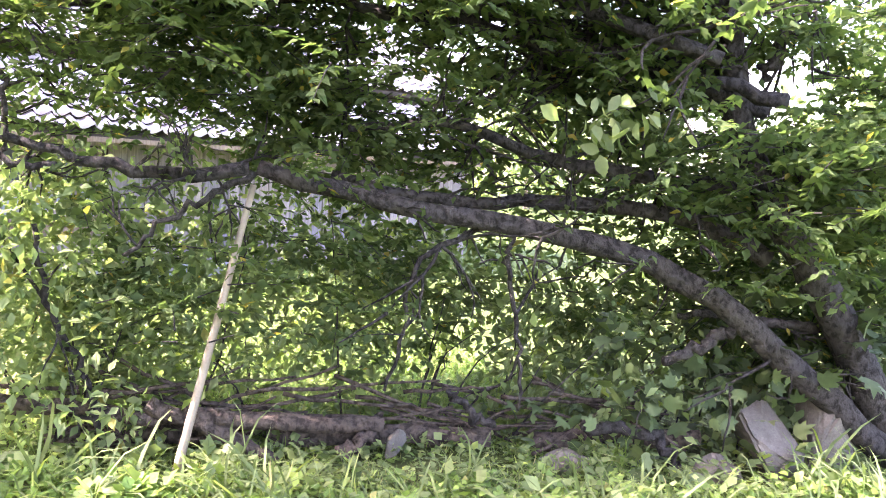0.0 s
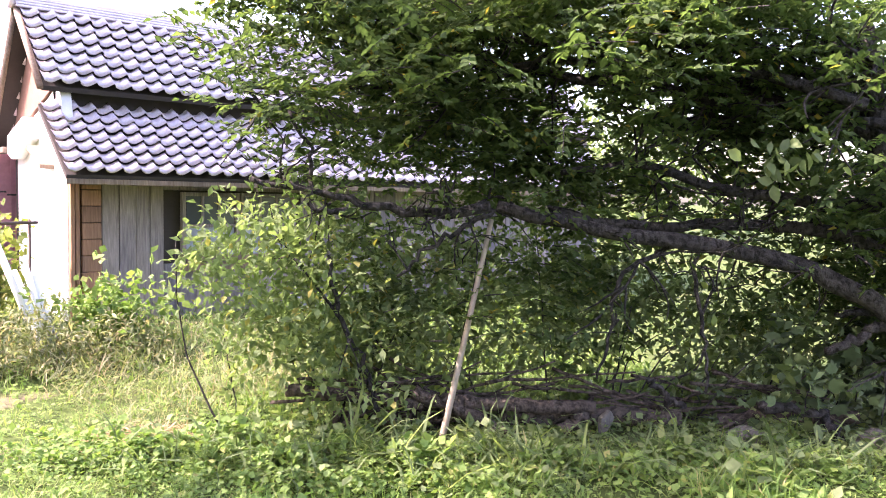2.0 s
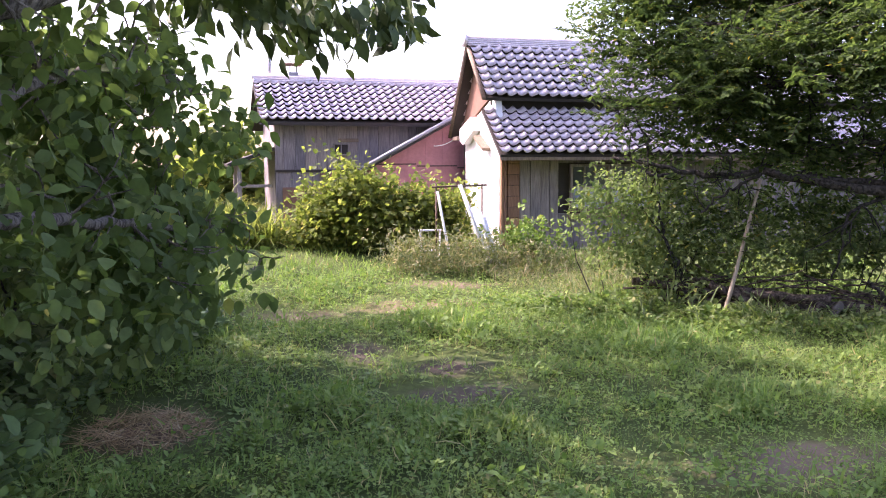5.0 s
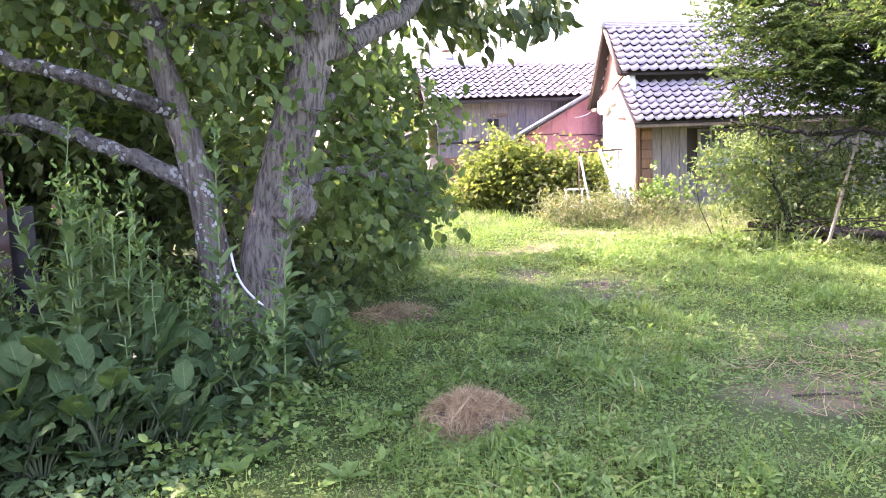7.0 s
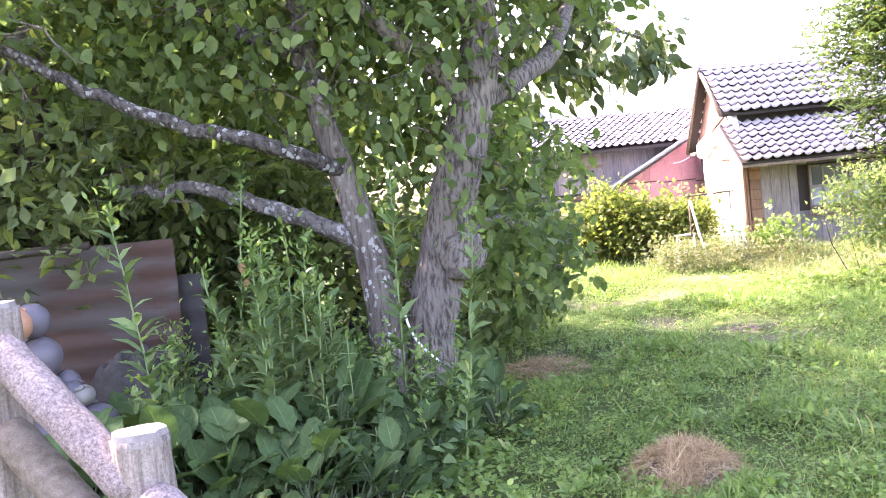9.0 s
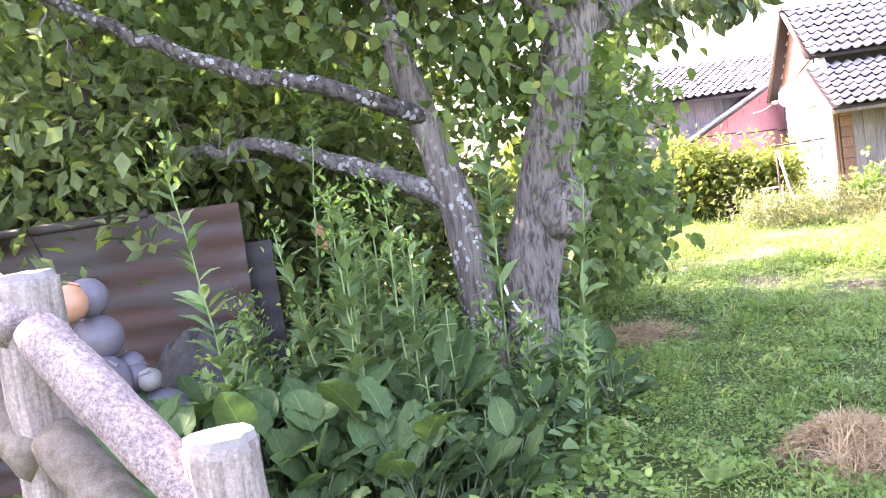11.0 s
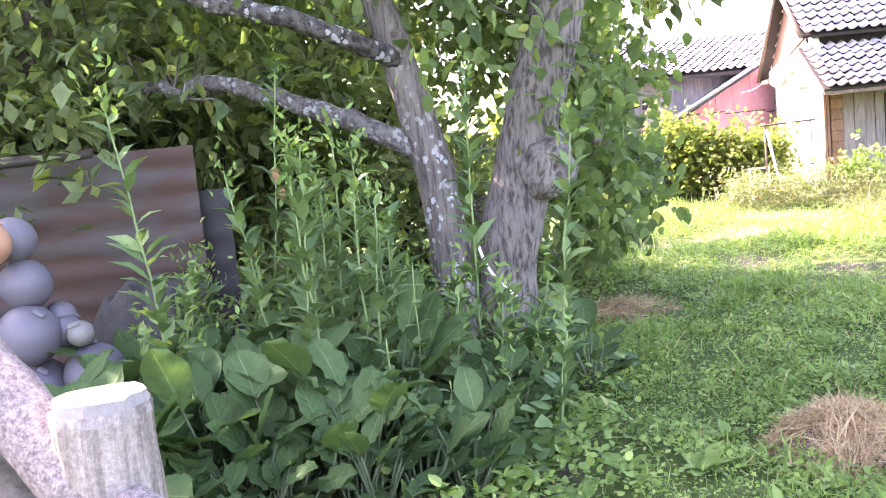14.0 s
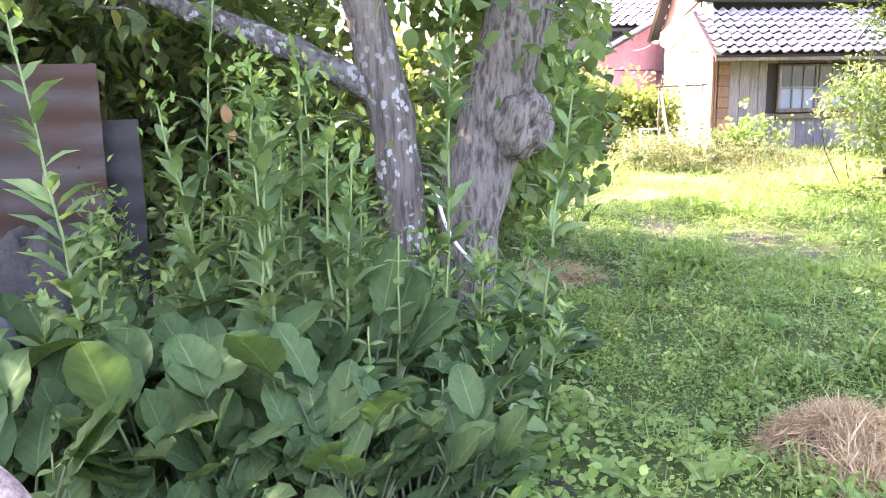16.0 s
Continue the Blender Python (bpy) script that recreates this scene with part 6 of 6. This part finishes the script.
straw_heap(1.08, 4.95, 0.31, 0.2, 6500, "small heap of dry brown cut grass")
straw_heap(5.5, 12.1, 0.42, 0.05, 700, "flat patch of dry reddish cut grass")
straw_heap(0.9, 8.35, 0.42, 0.06, 1100, "flattened dry grass beside the tree")
straw_heap(3.7, 5.1, 0.9, 0.03, 900, "thin scatter of dry grass on bare earth")

tagged(part("stick", tube_mesh("stick", curve_points([(3.1, 4.85, 0.03), (3.4, 4.8, 0.04), (3.8, 4.75, 0.04)], 6, 0.005), 0.008, 5), LOG_BARK), "thin dry stick lying on the grass", "stick")

# ---- under the plum: prop, logs, stones ----
tagged(part("prop_pole", tube_mesh("prop_pole", curve_points([(7.03, 10.8, -0.08), (7.22, 10.76, 0.7), (7.43, 10.72, 1.56)], 12), np.linspace(0.026, 0.018, 12), 8), BAMBOO), "pale bamboo pole propping up a plum limb", "pole")


def log(p0, p1, r, label):
    p0, p1 = np.array(p0, float), np.array(p1, float)
    line = curve_points([p0, (p0 + p1) / 2 + rng.normal(size=3) * 0.03, p1], 12, 0.008)
    tagged(part("log", tube_mesh("log", line, np.linspace(r, r * 0.8, 12), 10, 0.06), LOG_BARK), label, "log", "log pile")


log((6.4, 11.75, 0.3), (7.1, 11.05, 0.22), 0.045, "weathered log on a pile of cut limbs")
log((7.05, 11.1, 0.32), (7.58, 10.62, 0.0), 0.05, "thin log sloping to the ground")
log((6.75, 11.65, 0.06), (7.65, 10.85, 0.14), 0.07, "dark log at the bottom of the pile")
log((7.2, 11.0, 0.26), (8.05, 10.25, 0.22), 0.055, "dark weathered log across the pile")
log((7.6, 10.75, 0.12), (8.6, 9.9, 0.12), 0.07, "dark log half hidden by leaves")
log((7.85, 10.4, 0.05), (8.05, 10.3, 0.26), 0.05, "short broken log stub standing out")
log((8.8, 9.75, 0.1), (9.6, 9.05, 0.14), 0.06, "mossy log under the plum")
for k in range(38):
    s = rng.uniform(0, 1)
    c = np.array([6.7 + 2.6 * s, 11.6 - 2.2 * s, rng.uniform(0.12, 0.4)])
    d = unit(np.array([0.75, -0.65, rng.normal() * 0.2]) + rng.normal(size=3) * 0.25) * rng.uniform(0.25, 0.6)
    tagged(part("stick", tube_mesh("stick", curve_points([c - d, c, c + d], 8, 0.01), np.linspace(0.014, 0.007, 8), 5), LOG_BARK), "thin dead branch on the log pile", "stick", "dead branches")


def boulder(x, y, z, sx, sy, sz, seed, label):
    # an angular block: the hull of some points, its edges worn
    pick = np.random.default_rng(seed)
    bm = bmesh.new()
    for p in unit(pick.normal(size=(15, 3))) * pick.uniform(0.85, 1.15, (15, 1)):
        bm.verts.new(p)
    hull = bmesh.ops.convex_hull(bm, input=list(bm.verts))
    bmesh.ops.delete(bm, geom=[v for v in hull["geom_interior"] if isinstance(v, bmesh.types.BMVert)], context="VERTS")
    bmesh.ops.bevel(bm, geom=list(bm.edges), offset=0.07, segments=2, affect="EDGES")
    bmesh.ops.triangulate(bm, faces=list(bm.faces))
    bmesh.ops.subdivide_edges(bm, edges=list(bm.edges), cuts=1)
    for v in bm.verts:
        k = 1 + 0.05 * noise.noise(v.co * 3 + Vector((seed, 0, 0)))
        v.co = Vector((v.co.x * sx, v.co.y * sy, v.co.z * sz)) * k * 1.15
    tagged(part("boulder", as_mesh("boulder", bm), STONE, m=pose(x, y, z, 8 * seed, 5 * seed, 35 * seed)), label, "boulder", "boulders under the plum")


boulder(9.72, 8.7, 0.13, 0.24, 0.2, 0.27, 1, "pale angular boulder among leaves")
boulder(10.05, 8.45, 0.25, 0.2, 0.18, 0.28, 2, "pale boulder leaning behind another")
boulder(9.4, 8.85, -0.02, 0.16, 0.15, 0.13, 3, "low grey boulder half buried in leaves")
boulder(8.78, 9.5, 0.0, 0.17, 0.13, 0.1, 4, "small grey boulder in the weeds")
boulder(8.05, 10.2, 0.12, 0.1, 0.08, 0.07, 5, "small pale stone on the log pile")


# ---- handrail of cast concrete logs ----
def handrail():
    t = thing("handrail", "cast-concrete handrail imitating bark-stripped logs", "handrail", pose(0, 0, 0))

    def post(x, y, top, r):
        line = np.array([(x, y, z) for z in np.linspace(-0.1, top - 0.012, 48)])
        v, f = tube_arrays(line, r, 44, 0.004)
        d = v[:, :2] - np.array([x, y])
        turn = np.arctan2(d[:, 1], d[:, 0])
        z = v[:, 2]
        flute = 0.022 * np.sin(11 * turn + 1.8 * np.sin(z * 6)) + 0.016 * np.sin(19 * turn + 2.2 * np.sin(z * 9 + 1)) + 0.014 * np.sin(z * 23 + 4 * turn)
        v[:, :2] = np.array([x, y]) + d * (1 + flute)[:, None]
        p = part("post", smooth(raw_mesh("post", v, fix_tris(f))), CONCRETE_LOG, t)
        cap = bmesh.new()
        bmesh.ops.create_cone(cap, cap_ends=True, segments=22, radius1=r * 1.0, radius2=r * 0.9, depth=0.035, matrix=Matrix.Translation((x, y, top - 0.012)))
        for v in cap.verts:
            v.co += Vector((rng.normal(), rng.normal(), rng.normal())) * 0.002
        part("post_top", cap, CONCRETE_TOP, p, "worn pale end grain")

    def rail(a, b, r, skin=CONCRETE_RAIL):
        line = curve_points([a, (np.array(a) + np.array(b)) / 2, b], 16)
        rad = np.full(16, r) * (1 + 0.02 * rng.normal(size=16))
        rad[0] *= 0.85
        rad[-1] *= 0.85
        part("rail", tube_mesh("rail", line, rad, 18, 0.015), skin, t)

    post(-1.219, 2.877, 1.041, 0.084)
    post(-1.735, 3.162, 1.447, 0.086)
    post(-2.178, 3.43, 1.784, 0.091)
    rail((-1.686, 3.076, 1.318), (-1.236, 2.842, 0.868), 0.063)
    rail((-1.686, 3.076, 1.05), (-1.236, 2.825, 0.6), 0.065, BROWN_RAIL)
    rail((-2.126, 3.344, 1.629), (-1.72, 3.102, 1.309), 0.068)
    rail((-2.126, 3.344, 1.3), (-1.72, 3.102, 0.972), 0.068, BROWN_RAIL)
    rail((-1.185, 2.808, 0.86), (-0.727, 2.514, 0.479), 0.068)
    post(-0.709, 2.531, 0.609, 0.086)


handrail()


# ---- buoys, sheet metal and tarpaulin ----
def buoy(x, y, z, r, mat, label):
    t = thing("buoy", label, "buoy", pose(x, y, z, rng.uniform(-40, 40), rng.uniform(-40, 40), 0), "heap of buoys")
    bm = bmesh.new()
    bmesh.ops.create_uvsphere(bm, u_segments=28, v_segments=18, radius=r)
    for v in bm.verts:
        if abs(v.co.z) < r * 0.06:
            v.co.x *= 1.02
            v.co.y *= 1.02
    part("ball", smooth(as_mesh("ball", bm)), mat, t)
    lug = box(-0.03, 0.03, -0.015, 0.015, r * 0.95, r * 1.13, 0.008)
    part("lug", lug, mat, t)


BUOYS = [(-2.489, 5.22, 1.217, 0.102, BUOY, "faded lilac-grey plastic buoy on top of the heap"), (-2.515, 5.06, 1.213, 0.094, BUOY_ORANGE, "faded orange plastic buoy"), (-2.459, 5.22, 1.01, 0.115, BUOY, "faded grey plastic buoy in the heap"),
         (-2.45, 5.16, 0.79, 0.138, BUOY, "dusty grey plastic buoy low in the heap"), (-2.36, 5.3, 0.84, 0.07, BUOY, "small lilac-grey buoy at the heap's edge"), (-2.33, 5.26, 0.78, 0.076, BUOY, "small dusty buoy wedged between larger ones"),
         (-2.6, 5.42, 1.0, 0.088, BUOY, "dusty plastic buoy behind the stack"), (-2.24, 5.2, 0.77, 0.06, BUOY_PALE, "small off-white plastic buoy"), (-2.75, 5.22, 0.98, 0.135, BUOY, "dusty plastic buoy in the heap"),
         (-2.47, 5.24, 0.53, 0.14, BUOY, "dusty plastic buoy in the heap"), (-2.73, 5.2, 0.72, 0.14, BUOY, "dusty plastic buoy in the heap"), (-2.22, 5.26, 0.57, 0.14, BUOY, "dusty plastic buoy in the heap"), (-2.72, 5.22, 0.42, 0.14, BUOY, "dusty plastic buoy in the heap"),
         (-2.45, 5.22, 0.25, 0.14, BUOY, "dusty plastic buoy low in the heap"), (-2.2, 5.24, 0.31, 0.13, BUOY, "dusty plastic buoy low in the heap"), (-2.7, 5.22, 0.12, 0.14, BUOY, "dusty plastic buoy on the ground"), (-2.18, 5.24, 0.1, 0.11, BUOY, "small dusty buoy on the ground"), (-2.42, 5.3, 0.02, 0.12, BUOY, "dusty plastic buoy half sunk in the ground")]
for x, y, z, r, mat, label in BUOYS:
    buoy(x, y, z, r, mat, label)


def corrugated(name, x0, x1, y, z0, z1, mat, label, tilt=0.0, pitch=0.19, depth=0.006, wave="z"):
    nx, nz = 60, 60
    xs, zs = np.linspace(x0, x1, nx), np.linspace(z0, z1, nz)
    X, Z = np.meshgrid(xs, zs)
    run = Z if wave == "z" else X
    Y = y + depth * np.sin(run * 2 * np.pi / pitch) + 0.02 * np.sin(X * 1.7 + Z) + (Z - z0) * tilt
    front = np.stack([X.ravel(), Y.ravel(), Z.ravel()], 1)
    back = front + np.array([0, 0.004, 0])
    i = (np.arange(nz - 1)[:, None] * nx + np.arange(nx - 1)[None]).ravel()
    q = np.stack([i, i + 1, i + nx + 1, i + nx], 1)
    v, f = np.concatenate([front, back]), np.concatenate([q, q[:, ::-1] + nx * nz])
    tagged(part(name, smooth(raw_mesh(name, v, f)), mat), label, "metal sheet")


corrugated("metal_sheet", -3.75, -1.93, 6.28, -0.05, 1.6, RUST, "large rusty corrugated metal sheet standing on edge", 0.012, pitch=0.16)
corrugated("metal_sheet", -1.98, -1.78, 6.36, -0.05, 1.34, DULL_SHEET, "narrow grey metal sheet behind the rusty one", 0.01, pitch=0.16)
tagged(part("metal_tube", tube_mesh("metal_tube", [(-3.8, 6.28, 1.6), (-3.1, 6.28, 1.6), (-2.5, 6.29, 1.61)], 0.03, 10), RUST), "grey tube along the top of the metal sheet", "tube")


def tarp():
    n = 56
    X, Y = np.meshgrid(np.linspace(-1, 1, n), np.linspace(-1, 1, n))
    r = np.sqrt(X ** 2 + Y ** 2)
    fold = np.array([noise.turbulence_vector(Vector((x * 3.2, y * 3.2, 0.3)), 5, True)[2] for x, y in zip(X.ravel(), Y.ravel())]).reshape(n, n)
    Z = (0.84 + 0.13 * fold) * np.maximum(0, 1 - r ** 3) ** 0.6
    v = np.stack([-2.22 + X.ravel() * 0.4 + 0.05 * fold.ravel(), 5.9 + Y.ravel() * 0.3, Z.ravel() - 0.03], 1)
    i = (np.arange(n - 1)[:, None] * n + np.arange(n - 1)[None]).ravel()
    tagged(part("tarpaulin", smooth(raw_mesh("tarpaulin", v, np.stack([i, i + 1, i + n + 1, i + n], 1))), TARP), "crumpled dark grey tarpaulin over a heap", "tarpaulin")


tarp()
for at, way, size in (((-1.3, 5.27, 1.42), (0.2, -0.35, -1.0), 0.07), ((-1.27, 5.26, 1.33), (-0.3, -0.3, -0.9), 0.055)):
    tagged(part("withered_leaf", leaf_mesh("withered_leaf", [at], [way], [(0.2, -1.0, 0.2)], [size], big_leaf(0.3, 6, 0.25, 0.06)), YELLOW), "withered orange-yellow leaf hanging in the weeds", "leaf")


# ---- distance ----
def far_trees():
    # Trees left of the yard are added, mostly out of view, to shade it
    for x, y, r, h in ((-6.8, 10.5, 2.2, 7.0), (-4.6, 12.5, 2.0, 7.0), (-2.4, 14.0, 1.8, 6.2), (-8.5, 3.5, 2.4, 7.5), (-9, 7.5, 2.6, 8.0), (-8.0, 11, 2.4, 7.5), (-7.4, 8.6, 2.0, 7.8), (-3.4, 11.2, 1.6, 6.0), (-6.6, 6.6, 1.6, 6.5), (-7.5, 14.5, 2.2, 6.5), (0.9, 27, 0.9, 1.4), (2.0, 23.5, 0.8, 2.6), (-3, 30, 2.4, 2.6), (-7, 30, 3.5, 6.0), (-12, 24, 3.5, 6.5), (23, 33, 3.5, 5.5), (28, 24, 4, 6), (16, 40, 4, 5.5), (26, 12, 4, 6), (-14, 12, 3.5, 6), (22, 4, 4, 6)):
        c = [((x, y, h * 0.55), (r, r * 0.7, h * 0.45)), ((x + r * 0.5, y, h * 0.35), (r * 0.7, r * 0.6, h * 0.35)), ((x - r * 0.5, y, h * 0.4), (r * 0.7, r * 0.6, h * 0.35))]
        t = thing("tree", "sunlit green tree beyond the yard, one of a set partly added for shade", "tree", Matrix.Translation((x, y, 0)), "trees beyond the yard")
        part("trunk", tube_mesh("trunk", curve_points([(0, 0, -0.1), (0.1, 0, h * 0.4), (0, 0.1, h * 0.8)], 10, 0.02), np.linspace(0.16, 0.05, 10), 8), TREE_BARK, t)
        hedge_side = x < -1 and y < 13
        at, out = clumped(c, 760 if hedge_side else 240, 9, 0.26)
        at = at[at[:, 2] > 0.05]
        n = len(at)
        part("crown", leaf_mesh("crown", at - np.array([x, y, 0]), scatter_dirs(n, -0.2), scatter_dirs(n, 1.2), rng.uniform(0.16, 0.3, n) * (1.0 if hedge_side else 1.35), LEAF_SMALL, width=1.2), BUSH_LEAF if 0 < x < 5 else HEDGE_LEAF, t)


far_trees()
